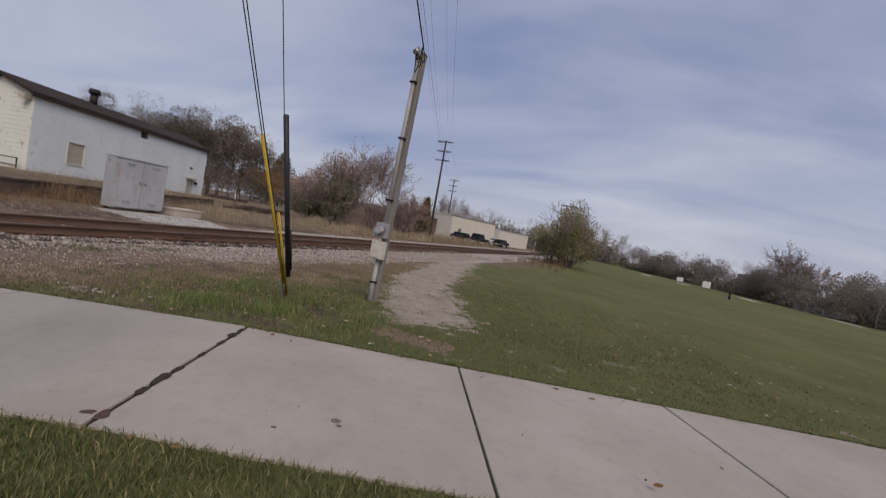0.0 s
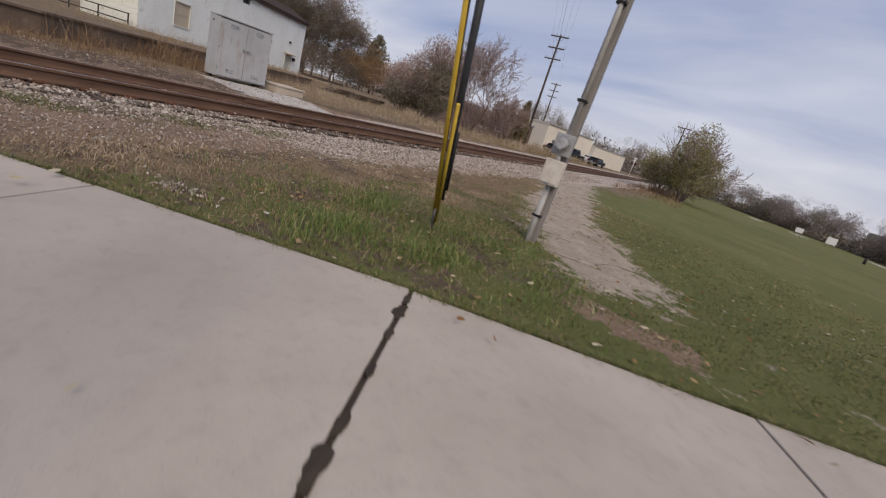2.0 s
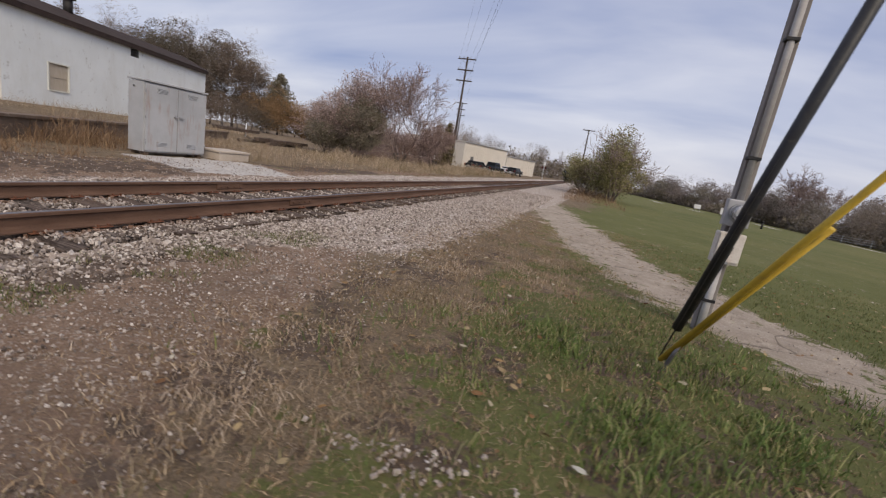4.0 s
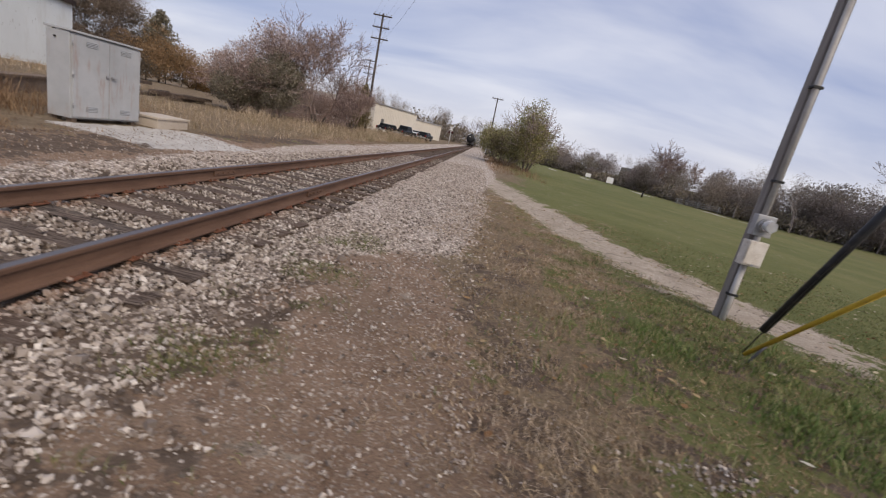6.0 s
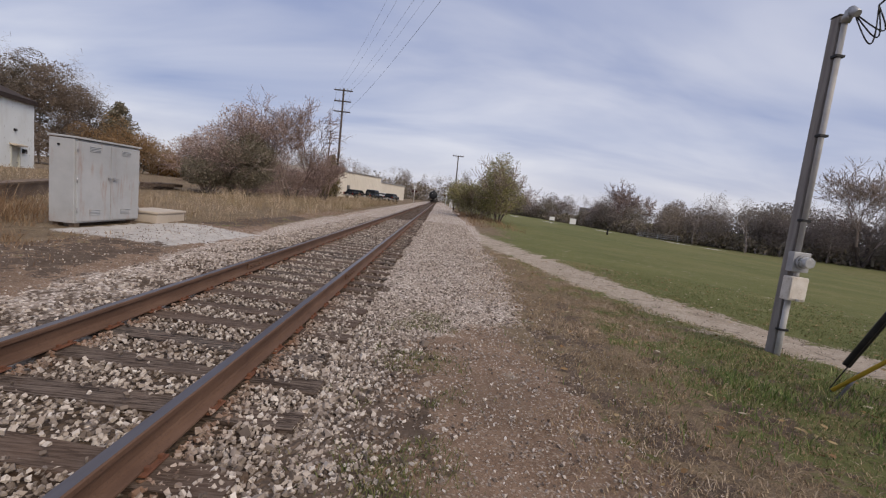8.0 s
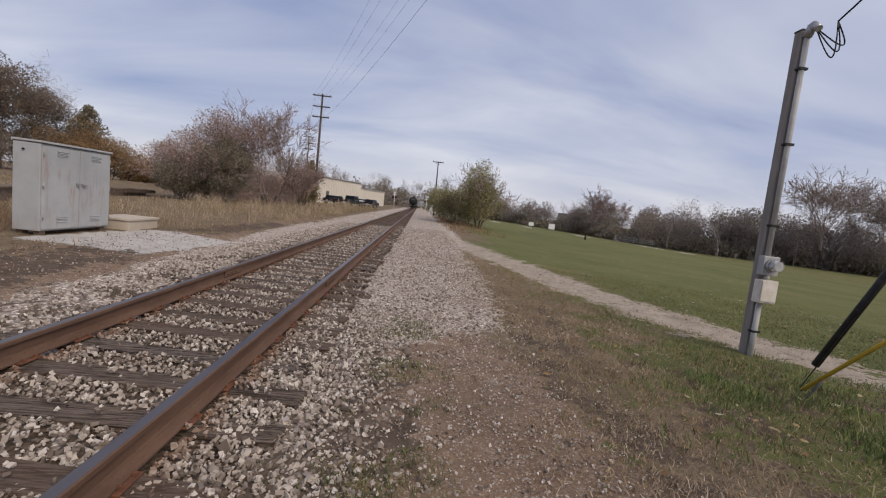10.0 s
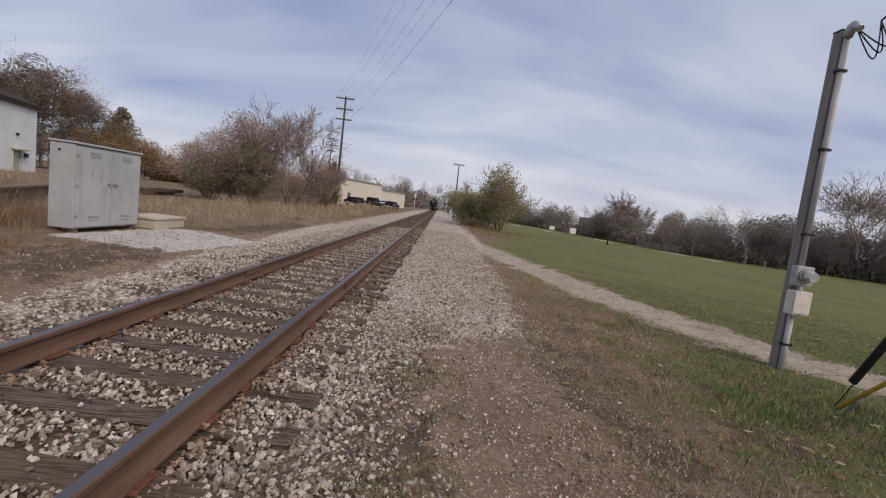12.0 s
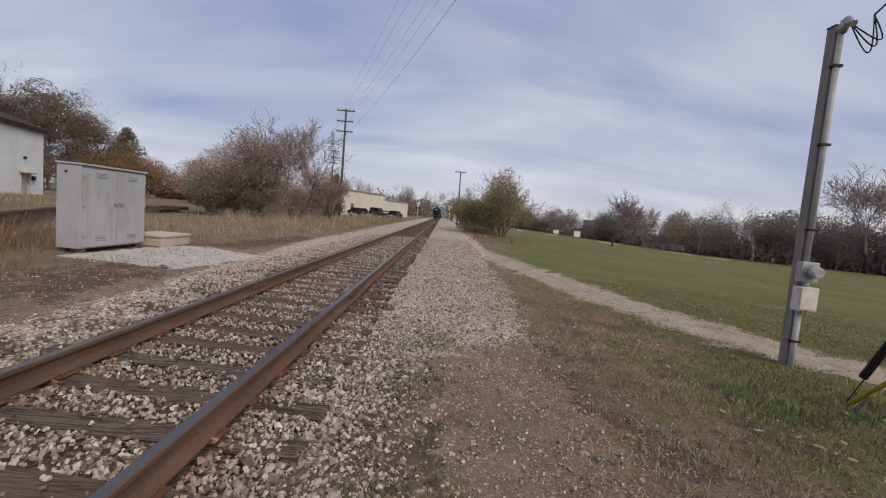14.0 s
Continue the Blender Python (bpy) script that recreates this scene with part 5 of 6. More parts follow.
def lobed(rng, h, w, n, low=0.12, lobes=22):
    """Points on the shells of many overlapping lobes: a crown with an uneven outline."""
    a, u = rng.uniform(0, 2 * np.pi, lobes), np.sqrt(rng.uniform(0, 1, lobes))
    rad = w * rng.uniform(0.14, 0.25, lobes)
    rr = u * (w / 2 - rad * 0.8)
    top = h * (1 - 0.45 * (2 * rr / w) ** 2) - rad * 0.8
    zc = top * rng.uniform(0.1, 1.0, lobes) ** 0.6
    zc = np.maximum(zc, low * h + rad)
    zc[0] = h - rad[0] * 0.8
    rr[0] = 0.1 * w
    pick = rng.choice(lobes, n, p=rad ** 2 / (rad ** 2).sum())
    d = rng.normal(size=(n, 3))
    d /= np.linalg.norm(d, axis=1)[:, None]
    d *= (rad[pick] * rng.uniform(0.45, 1.12, n) ** 0.6)[:, None]
    p = np.stack([np.cos(a) * rr, np.sin(a) * rr, zc], 1)[pick] + d * (1, 1, 0.85)
    p[:, 2] = np.maximum(p[:, 2], low * h * rng.uniform(0.2, 1, n))
    return p


def tree(name, at, label, height, seed, stems=1, depth=4, spread=0.55, kids=3, twig=M_twig, leaf=None, leaf_size=0.08, per=4, jitter=0.3, r=None, lean=0.0, trunk=0.3, shrink=0.72, flare=0.35, up=0.15, category="tree", dome=None):
    x, y = at
    t = thing(name, (x, y, float(ground_z(x, y))), label, category)
    g = Twigs(seed)
    g.fine = 0.005 + 0.00022 * math.hypot(x, y)
    low = Twigs(seed + 1, 8)
    r = r or height * 0.018
    for s in range(stems):
        a = 2 * math.pi * s / stems + g.r.uniform(-0.5, 0.5)
        d = Vector((math.cos(a) * flare * (stems > 1) + lean, math.sin(a) * flare * (stems > 1), 1)).normalized()
        p = Vector((math.cos(a) * 0.2 * (stems > 1), math.sin(a) * 0.2 * (stems > 1), -0.1))
        h = height * trunk
        q = p + d * h * 0.5 + Vector((g.r.gauss(0, 0.03), g.r.gauss(0, 0.03), 0)) * h
        low.seg(p, q, r * 1.25, r * 1.02)
        e = q + d * h * 0.5
        low.seg(q, e, r * 1.02, r * 0.9)
        left = height - h
        l0 = left * (1 - shrink) / (1 - shrink ** (depth + 1)) * 1.12
        g.grow(e, d, l0, r * 0.85, depth, spread, up, kids, shrink)
    # scale the growth to the wanted height
    top = max(v[2] for v in g.v)
    k = height / top
    for h in (low, g):
        h.v = [(a * k, b * k, c * k if c > 0 else c) for a, b, c in h.v]
    part("trunk", low.mesh("trunk", M_bark), M_bark, t)
    part("crown", g.mesh("crown", twig), twig, t)
    if leaf:
        pts = [(p.x * k, p.y * k, p.z * k) for p, _ in g.tips]
        if dome:
            pts = lobed(np.random.RandomState(seed), dome[0], dome[1], dome[2], 0.1, 22)
        part("foliage", leaf_cloud("foliage", pts, leaf_size, seed, leaf, jitter, per), leaf, t)
    return t


tree("bush", (-13.7, 30.5), "large spreading bush with pinkish-brown late leaves", 5.4, 5, stems=9, depth=4, spread=0.7, kids=2, twig=M_twig_red, leaf=M_leaf_brown, leaf_size=0.075, per=1, jitter=0.10, r=0.05, trunk=0.10, flare=0.6, shrink=0.78, up=0.08, category="bush", dome=(6.7, 6.0, 17000))
tree("bush", (-12.4, 29.4), "dark rounded bush with dull green leaves", 4.0, 15, stems=9, depth=3, spread=0.85, kids=3, twig=M_twig, leaf=M_leaf_dark, leaf_size=0.080, per=1, jitter=0.10, r=0.05, trunk=0.08, flare=0.6, shrink=0.8, category="bush", dome=(4.6, 4.8, 20000))
tree("bush", (-16.5, 31.6), "spreading bush with pinkish-brown late leaves", 3.9, 25, stems=8, depth=4, spread=0.7, kids=2, twig=M_twig_red, leaf=M_leaf_brown, leaf_size=0.075, per=1, jitter=0.10, r=0.05, trunk=0.10, flare=0.5, shrink=0.78, category="bush", dome=(4.9, 4.4, 10000))
tree("bush", (-14.8, 29.0), "dark low bush with dull green leaves", 2.8, 35, stems=9, depth=3, spread=0.85, kids=3, twig=M_twig, leaf=M_leaf_dark, leaf_size=0.075, per=1, jitter=0.10, r=0.05, trunk=0.08, flare=0.7, shrink=0.8, category="bush", dome=(3.2, 4.2, 10000))
tree("bare_tree", (-10.6, 33.4), "bare reddish small tree with wide-spreading branches", 9.0, 9, stems=3, depth=6, spread=0.66, kids=2, twig=M_twig_bare, leaf=M_leaf_brown, leaf_size=0.05, per=1, jitter=0.12, r=0.10, trunk=0.12, flare=0.42, up=0.08, shrink=0.8)
tree("bare_tree", (-9.4, 38.5), "thin bare sapling beside the brick shed", 4.6, 29, stems=4, depth=5, spread=0.5, kids=2, twig=M_twig_bare, r=0.05, trunk=0.2, flare=0.3, shrink=0.8)
tree("bare_tree", (-10.2, 42.0), "thin bare sapling beside the brick shed", 4.2, 39, stems=4, depth=5, spread=0.5, kids=2, twig=M_twig_bare, r=0.05, trunk=0.2, flare=0.3, shrink=0.8)
tree("scrub", (-13.0, 38.0), "bare russet scrub in front of the brick shed", 3.2, 69, stems=8, depth=4, spread=0.7, kids=2, twig=M_twig_red, leaf=M_leaf_brown, leaf_size=0.06, per=5, jitter=0.3, r=0.04, trunk=0.08, flare=0.7, shrink=0.8, category="bush")
tree("scrub", (-11.6, 41.5), "bare russet scrub in front of the brick shed", 3.4, 49, stems=8, depth=4, spread=0.7, kids=2, twig=M_twig_red, leaf=M_leaf_brown, leaf_size=0.05, per=5, jitter=0.25, r=0.04, trunk=0.08, flare=0.7, shrink=0.8, category="bush")
tree("scrub", (-12.0, 46.0), "bare russet scrub in front of the brick shed", 3.6, 59, stems=8, depth=4, spread=0.7, kids=2, twig=M_twig_red, leaf=M_leaf_brown, leaf_size=0.05, per=5, jitter=0.25, r=0.04, trunk=0.08, flare=0.7, shrink=0.8, category="bush")


def conifer(at, h, w, seed, label, leaf=M_needle):
    x, y = at
    t = thing("conifer", (x, y, float(ground_z(x, y))), label, "tree")
    g, pts = Twigs(seed), []
    low = Twigs(seed, 8)
    low.seg(Vector((0, 0, -0.1)), Vector((0, 0, h)), h * 0.018, 0.01)
    z = h * 0.06
    while z < h:
        rad = w * (1 - z / h) ** 0.8 * g.r.uniform(0.75, 1.15)
        for k in range(7):
            a = g.r.uniform(0, 6.28)
            e = Vector((math.cos(a) * rad, math.sin(a) * rad, z + rad * g.r.uniform(0.05, 0.4)))
            g.seg(Vector((0, 0, z)), e, 0.015, 0.004, 3)
            pts += [tuple(Vector((0, 0, z)).lerp(e, q)) for q in (0.4, 0.6, 0.75, 0.9, 1.0)]
        z += h * 0.045
    part("trunk", low.mesh("trunk", M_bark), M_bark, t)
    part("crown", g.mesh("crown", M_twig), M_twig, t)
    part("foliage", leaf_cloud("foliage", pts, 0.11 * max(1, h / 5), seed, leaf, 0.10 * max(1, h / 5), 6), leaf, t)


conifer((-10.6, 46.0), 4.9, 1.35, 3, "young evergreen with dull yellow-brown needles")
conifer((-38, 52), 8.2, 3.6, 4, "dark pointed evergreen among bare trees", M_leaf_dark)

# tree and scrub by the field's edge
tree("field_tree", (7.2, 40.0), "rounded tree still holding olive-green leaves", 6.6, 41, stems=5, depth=5, spread=0.72, kids=2, twig=M_twig, leaf=M_leaf_olive, leaf_size=0.085, per=1, jitter=0.12, r=0.085, trunk=0.16, flare=0.36, shrink=0.78, up=0.10, dome=(6.7, 5.6, 13000))
tree("scrub", (4.9, 46), "dense twiggy scrub beside the track", 4.0, 42, stems=8, depth=4, spread=0.7, kids=2, twig=M_twig, leaf=M_leaf_olive, leaf_size=0.08, per=8, jitter=0.3, r=0.06, trunk=0.08, flare=0.5, shrink=0.8, category="bush")
tree("scrub", (5.6, 43.6), "dense twiggy scrub beside the track", 3.2, 43, stems=8, depth=4, spread=0.75, kids=2, twig=M_twig, leaf=M_needle, leaf_size=0.07, per=8, jitter=0.3, r=0.05, trunk=0.08, flare=0.6, shrink=0.8, category="bush")
tree("scrub", (7.2, 46), "dense twiggy scrub beside the track", 2.6, 44, stems=8, depth=4, spread=0.75, kids=2, twig=M_twig, leaf=M_needle, leaf_size=0.07, per=8, jitter=0.3, r=0.05, trunk=0.08, flare=0.6, shrink=0.8, category="bush")
tree("scrub", (4.6, 56), "dense twiggy scrub beside the track", 3.8, 45, stems=8, depth=4, spread=0.75, kids=2, twig=M_twig, leaf=M_leaf_olive, leaf_size=0.10, per=8, jitter=0.3, r=0.06, trunk=0.08, flare=0.5, shrink=0.8, category="bush")


# ---- woods: a few tree shapes repeated into joined belts ----
def wood_shapes():
    out = []
    for s in range(5):
        g = Twigs(200 + s, 3)
        g.grow(Vector((0, 0, -0.03)), Vector((0, 0, 1)), 0.34, 0.018, 4, 0.6, 0.16, 2, 0.76)
        v = np.array(g.v)
        v /= v[:, 2].max()
        tips = np.array([tuple(p) for p, _ in g.tips])
        tips = tips[tips[:, 2] > 0.25 * tips[:, 2].max()]
        tips /= max(1e-6, tips[:, 2].max())
        out.append((v, g.f, tips))
    return out


SHAPES = wood_shapes()


def belt(name, spots, seed, label, leafy=0.35, leaf=M_woods_olive, twig=M_woods, fuzz=5, per=5):
    """A belt of trees: (x, y, height, width) each."""
    rng = np.random.RandomState(seed)
    V, F, LP, LS, TW = [], [], [], [], []
    base = 0
    for x, y, h, w in spots:
        v, f, tips = SHAPES[rng.randint(5)]
        a = rng.uniform(0, 6.28)
        c, s = math.cos(a), math.sin(a)
        R = np.array([[c, -s, 0], [s, c, 0], [0, 0, 1]])
        k = np.array([w, w, h])
        z = float(ground_z(x, y))
        V.append((v * k) @ R.T + (x, y, z))
        F.append(np.array(f) + base if all(len(q) == 4 for q in f) else None)
        if F[-1] is None:
            F[-1] = np.array([q if len(q) == 4 else (*q, q[-1]) for q in f]) + base
        base += len(v)
        T = (tips * k) @ R.T + (x, y, z)
        if rng.uniform() < leafy:
            LP.append(np.repeat(T, per, 0))
            LS.append(np.full(len(T) * per, h * 0.010))
        TW.append((np.repeat(T, fuzz, 0), np.full(len(T) * fuzz, h)))
    t = thing(name, (0, 0, 0), label, "woods", kind="stuff")
    P = np.concatenate([p for p, _ in TW])
    H = np.concatenate([q for _, q in TW])
    n = len(P)
    P = P + rng.normal(0, 1, P.shape) * H[:, None] * 0.026
    q = np.array([(-1, -0.05, 0), (1, -0.02, 0), (1, 0.02, 0), (-1, 0.05, 0)])
    tv = np.einsum("nij,kj->nki", rand_rot(rng, n), q) * (H * rng.uniform(0.012, 0.034, n))[:, None, None] + P[:, None]
    part("twigs", fast_mesh("twigs", tv.reshape(-1, 3), np.arange(n * 4).reshape(n, 4), twig), twig, t)["kind"] = "stuff"
    part("crown", fast_mesh("crown", np.concatenate(V), np.concatenate(F), twig), twig, t)["kind"] = "stuff"
    if LP:
        P, S = np.concatenate(LP), np.concatenate(LS)
        P = P + rng.normal(0, 1, P.shape) * S[:, None] * 4.0
        n = len(P)
        q = np.array([(-1, 0, 0), (0, -0.6, 0.2), (1, 0, 0), (0, 0.6, 0.2)])
        lv = np.einsum("nij,kj->nki", rand_rot(rng, n), q) * (S * rng.uniform(0.5, 1.1, n))[:, None, None] + P[:, None]
        part("foliage", fast_mesh("foliage", lv.reshape(-1, 3), np.arange(n * 4).reshape(n, 4), leaf), leaf, t)["kind"] = "stuff"


def line_spots(seed, pts, n, h0, h1, w, off):
    r = random.Random(seed)
    out = []
    for i in range(n):
        u = r.random() * (len(pts) - 1)
        k = min(int(u), len(pts) - 2)
        f = u - k
        x = pts[k][0] + (pts[k + 1][0] - pts[k][0]) * f + r.uniform(-off, off)
        y = pts[k][1] + (pts[k + 1][1] - pts[k][1]) * f + r.uniform(-off, off)
        h = r.uniform(h0, h1)
        out.append((x, y, h, h * w * r.uniform(0.8, 1.3)))
    return out


def thicket(name, pts, n, h0, h1, width, seed, label, mats, size=0.35):
    """A dense uneven belt of scrub: twiggy strokes and leaves that fill it from the ground up."""
    rng = np.random.RandomState(seed)
    seg = np.array(pts, float)
    d = np.hypot(*(seg[1:] - seg[:-1]).T)
    t = thing(name, (0, 0, 0), label, "woods", kind="stuff")
    for k, (mat, share, slim) in enumerate(mats):
        m = int(n * share)
        u = rng.uniform(0, d.sum(), m)
        cum = np.concatenate([[0], np.cumsum(d)])
        i = np.clip(np.searchsorted(cum, u) - 1, 0, len(d) - 1)
        f = ((u - cum[i]) / d[i])[:, None]
        xy = seg[i] * (1 - f) + seg[i + 1] * f
        xy = xy + rng.normal(0, width * 0.5, (m, 2))
        a = np.array([noise.noise((px * 0.13, py * 0.13, seed)) + 0.6 * noise.noise((px * 0.4, py * 0.4, seed)) for px, py in xy])
        top = h0 + (h1 - h0) * np.clip(0.5 + a, 0.0, 1.2)
        z = ground_z(xy[:, 0], xy[:, 1]) + top * rng.uniform(0, 1, m) ** 0.8
        q = np.array([(-1, -slim, 0), (1, -slim * 0.5, 0.15), (1, slim * 0.5, 0), (-1, slim, 0.15)])
        v = np.einsum("nij,kj->nki", rand_rot(rng, m), q) * (rng.uniform(0.5, 1.2, m) * size)[:, None, None]
        v[:, :, 2] *= 1.5
        v = v + np.column_stack([xy, z])[:, None]
        part("scrub_mass", fast_mesh("scrub_mass", v.reshape(-1, 3), np.arange(m * 4).reshape(m, 4), mat), mat, t)["kind"] = "stuff"


def grove(name, spots, seed, label, mat, n=1500, size=0.24, low=0.1, limbs=True):
    """Leafy crowns on bare limbs: (x, y, height, width) each."""
    rng = np.random.RandomState(seed)
    P, T, V, F, base = [], [], [], [], 0
    for x, y, h, w in spots:
        z = float(ground_z(x, y))
        m = int(n * w * h / 60)
        P.append(lobed(rng, h, w, m, low) + (x, y, z))
        T.append(np.full(m * 4, rng.uniform()))
        v, f, tips = SHAPES[rng.randint(5)]
        V.append(v * (w * 0.55, w * 0.55, h * 0.97) + (x, y, z))
        F.append(np.array(f) + base)
        base += len(v)
    P, T = np.concatenate(P), np.concatenate(T)
    m = len(P)
    q = np.array([(-1, -0.5, 0), (1, -0.4, 0.25), (0.9, 0.5, 0), (-0.9, 0.4, 0.25)])
    lv = np.einsum("nij,kj->nki", rand_rot(rng, m), q) * (rng.uniform(0.35, 1.0, m) * size)[:, None, None] + P[:, None]
    me = fast_mesh("foliage", lv.reshape(-1, 3), np.arange(m * 4).reshape(m, 4), mat)
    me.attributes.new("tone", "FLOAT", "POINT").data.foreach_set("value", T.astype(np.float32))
    t = thing(name, (0, 0, 0), label, "woods", kind="stuff")
    part("foliage", me, mat, t)["kind"] = "stuff"
    if limbs:
        part("limbs", fast_mesh("limbs", np.concatenate(V), np.concatenate(F), M_bark), M_bark, t)["kind"] = "stuff"


def by_bearing(rows):
    """Trees set out by bearing and distance from the crossing of path and track."""
    return [(1.3 + d * math.sin(radians(a)), -1.7 + d * math.cos(radians(a)), h, w) for a, d, h, w in rows]


# beyond the field
FIELD_EDGE = [(22, 185), (42, 154), (51, 120), (54, 92), (61, 76), (73, 67), (86, 50), (94, 20), (92, -30)]
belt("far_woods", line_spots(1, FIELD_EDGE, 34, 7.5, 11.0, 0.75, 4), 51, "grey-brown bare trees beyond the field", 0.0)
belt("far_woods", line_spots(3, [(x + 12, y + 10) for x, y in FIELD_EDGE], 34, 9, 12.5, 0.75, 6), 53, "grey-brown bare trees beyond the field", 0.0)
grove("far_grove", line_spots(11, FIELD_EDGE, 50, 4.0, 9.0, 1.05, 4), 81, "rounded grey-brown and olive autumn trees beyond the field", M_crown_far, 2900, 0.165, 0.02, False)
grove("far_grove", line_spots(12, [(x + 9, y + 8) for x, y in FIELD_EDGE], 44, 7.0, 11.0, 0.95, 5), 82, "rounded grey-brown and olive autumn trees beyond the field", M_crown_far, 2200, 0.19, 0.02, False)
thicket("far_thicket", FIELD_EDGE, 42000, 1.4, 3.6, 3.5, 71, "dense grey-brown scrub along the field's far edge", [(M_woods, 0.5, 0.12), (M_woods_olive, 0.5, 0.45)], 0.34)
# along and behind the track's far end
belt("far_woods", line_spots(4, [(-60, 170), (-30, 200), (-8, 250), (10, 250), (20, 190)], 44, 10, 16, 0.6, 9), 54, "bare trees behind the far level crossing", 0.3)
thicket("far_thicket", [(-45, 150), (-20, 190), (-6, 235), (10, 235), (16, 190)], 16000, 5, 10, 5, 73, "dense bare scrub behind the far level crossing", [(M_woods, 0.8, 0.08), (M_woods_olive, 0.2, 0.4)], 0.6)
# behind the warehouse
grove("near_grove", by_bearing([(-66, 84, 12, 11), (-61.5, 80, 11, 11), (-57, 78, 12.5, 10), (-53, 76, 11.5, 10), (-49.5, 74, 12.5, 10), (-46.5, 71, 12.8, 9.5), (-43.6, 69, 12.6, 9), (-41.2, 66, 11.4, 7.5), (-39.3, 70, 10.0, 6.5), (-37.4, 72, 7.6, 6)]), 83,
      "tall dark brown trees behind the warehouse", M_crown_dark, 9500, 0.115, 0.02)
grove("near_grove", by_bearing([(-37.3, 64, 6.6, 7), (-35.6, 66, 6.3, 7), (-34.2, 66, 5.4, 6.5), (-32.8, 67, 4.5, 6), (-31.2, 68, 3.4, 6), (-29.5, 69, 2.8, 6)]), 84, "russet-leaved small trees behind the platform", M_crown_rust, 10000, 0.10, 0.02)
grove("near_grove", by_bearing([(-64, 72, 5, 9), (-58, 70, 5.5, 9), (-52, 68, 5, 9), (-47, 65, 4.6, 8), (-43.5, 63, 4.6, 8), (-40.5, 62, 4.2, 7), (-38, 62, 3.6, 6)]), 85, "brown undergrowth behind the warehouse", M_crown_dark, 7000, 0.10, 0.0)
belt("near_woods", line_spots(5, [(-74, 34), (-60, 42), (-50, 46), (-45, 50)], 22, 10, 13, 0.65, 3.0), 55, "bare trees behind the warehouse", 0.0)
belt("near_woods", by_bearing([(-38.2, 74, 10.6, 6), (-40.0, 75, 11.4, 6)]), 60, "pale bare trees behind the dark crowns", 0.0)
thicket("near_thicket", [(-36, 56), (-30, 60), (-26, 66)], 14000, 1.2, 2.6, 1.8, 76, "russet scrub behind the platform", [(M_twig, 0.4, 0.05), (M_leaf_rust, 0.6, 0.35)], 0.16)
thicket("near_thicket", [(-26, 62), (-18, 78), (-19, 95)], 14000, 1.5, 3.4, 2.0, 77, "low bare scrub behind the sheds", [(M_twig_red, 0.7, 0.05), (M_leaf_rust, 0.3, 0.3)], 0.18)
belt("near_woods", line_spots(8, [(-26, 85), (-22, 100), (-24, 125)], 22, 6, 9, 0.8, 4), 58, "bare trees behind the sheds", 0.3)
tree("bare_tree", (55.5, 124), "tall bare tree rising above the far woods", 15.8, 61, stems=3, depth=6, spread=0.62, kids=2, twig=M_twig_bare, r=0.22, trunk=0.16, flare=0.4, up=0.05, shrink=0.82)
tree("bare_tree", (70, 66), "pale-barked bare tree beyond the field", 17.0, 62, stems=4, depth=6, spread=0.60, kids=2, twig=M_twig, r=0.2, trunk=0.2, flare=0.42, up=0.06, shrink=0.82)
tree("bare_tree", (78, 61), "pale-barked bare tree beyond the field", 15.0, 63, stems=3, depth=6, spread=0.60, kids=2, twig=M_twig, r=0.2, trunk=0.2, flare=0.4, up=0.06, shrink=0.82)


# ---- sheds and houses ----
def shed(x0, y0, x1, y1, depth, h, label, ribs=26, mat=None):
    """A flat-roofed clad shed whose front runs from one point to the other."""
    mat = mat or M_metalbld
    d = math.hypot(x1 - x0, y1 - y0)
    z = float(ground_z(x0, y0))
    b = thing("shed", (x0, y0, z), label, "building", rz=math.degrees(math.atan2(y1 - y0, x1 - x0)))
    part("front_wall", cube(0, d, 0, 0.2, -0.3, h), mat, b)
    part("side_wall", cube(0, 0.2, 0.2, depth, -0.3, h), mat, b)
    part("side_wall", cube(d - 0.2, d, 0.2, depth, -0.3, h), mat, b)
    part("back_wall", cube(0.2, d - 0.2, depth - 0.2, depth, -0.3, h), mat, b)
    part("roof", cube(-0.1, d + 0.1, -0.1, depth + 0.1, h, h + 0.18), M_houseroof if mat is M_brick else M_metalbld, b)
    part("gutter", cube(-0.1, d + 0.1, -0.2, -0.1, h + 0.02, h + 0.16), M_galv, b)
    for k in range(1, ribs):
        part("rib", cube(d * k / ribs - 0.03, d * k / ribs + 0.03, -0.03, 0, 0, h), mat, b)
    return b, d


b, d = shed(-15.4, 71, -10.4, 84.5, 14, 4.3, "long cream metal-clad shed with flat roof")
dr = part("door", cube(2.2, 3.1, -0.05, 0.0, 0, 2.1), M_louvre, b, "dark doorway")
b, d = shed(-13.5, 104, -8.6, 121, 10, 3.9, "pale clad shed beside the level crossing", 14)
b, d = shed(-15.8, 44, -13.4, 58, 7, 2.7, "old reddish shed behind bare saplings", 8, M_brick)
for k in range(3):
    w = part("window", cube(1.5 + 3.8 * k, 2.9 + 3.8 * k, -0.03, 0.02, 0.9, 2.0), M_window, b)
    part("window_frame", cube(1.4 + 3.8 * k, 3.0 + 3.8 * k, -0.02, 0.0, 0.8, 2.1), M_signwhite, w)


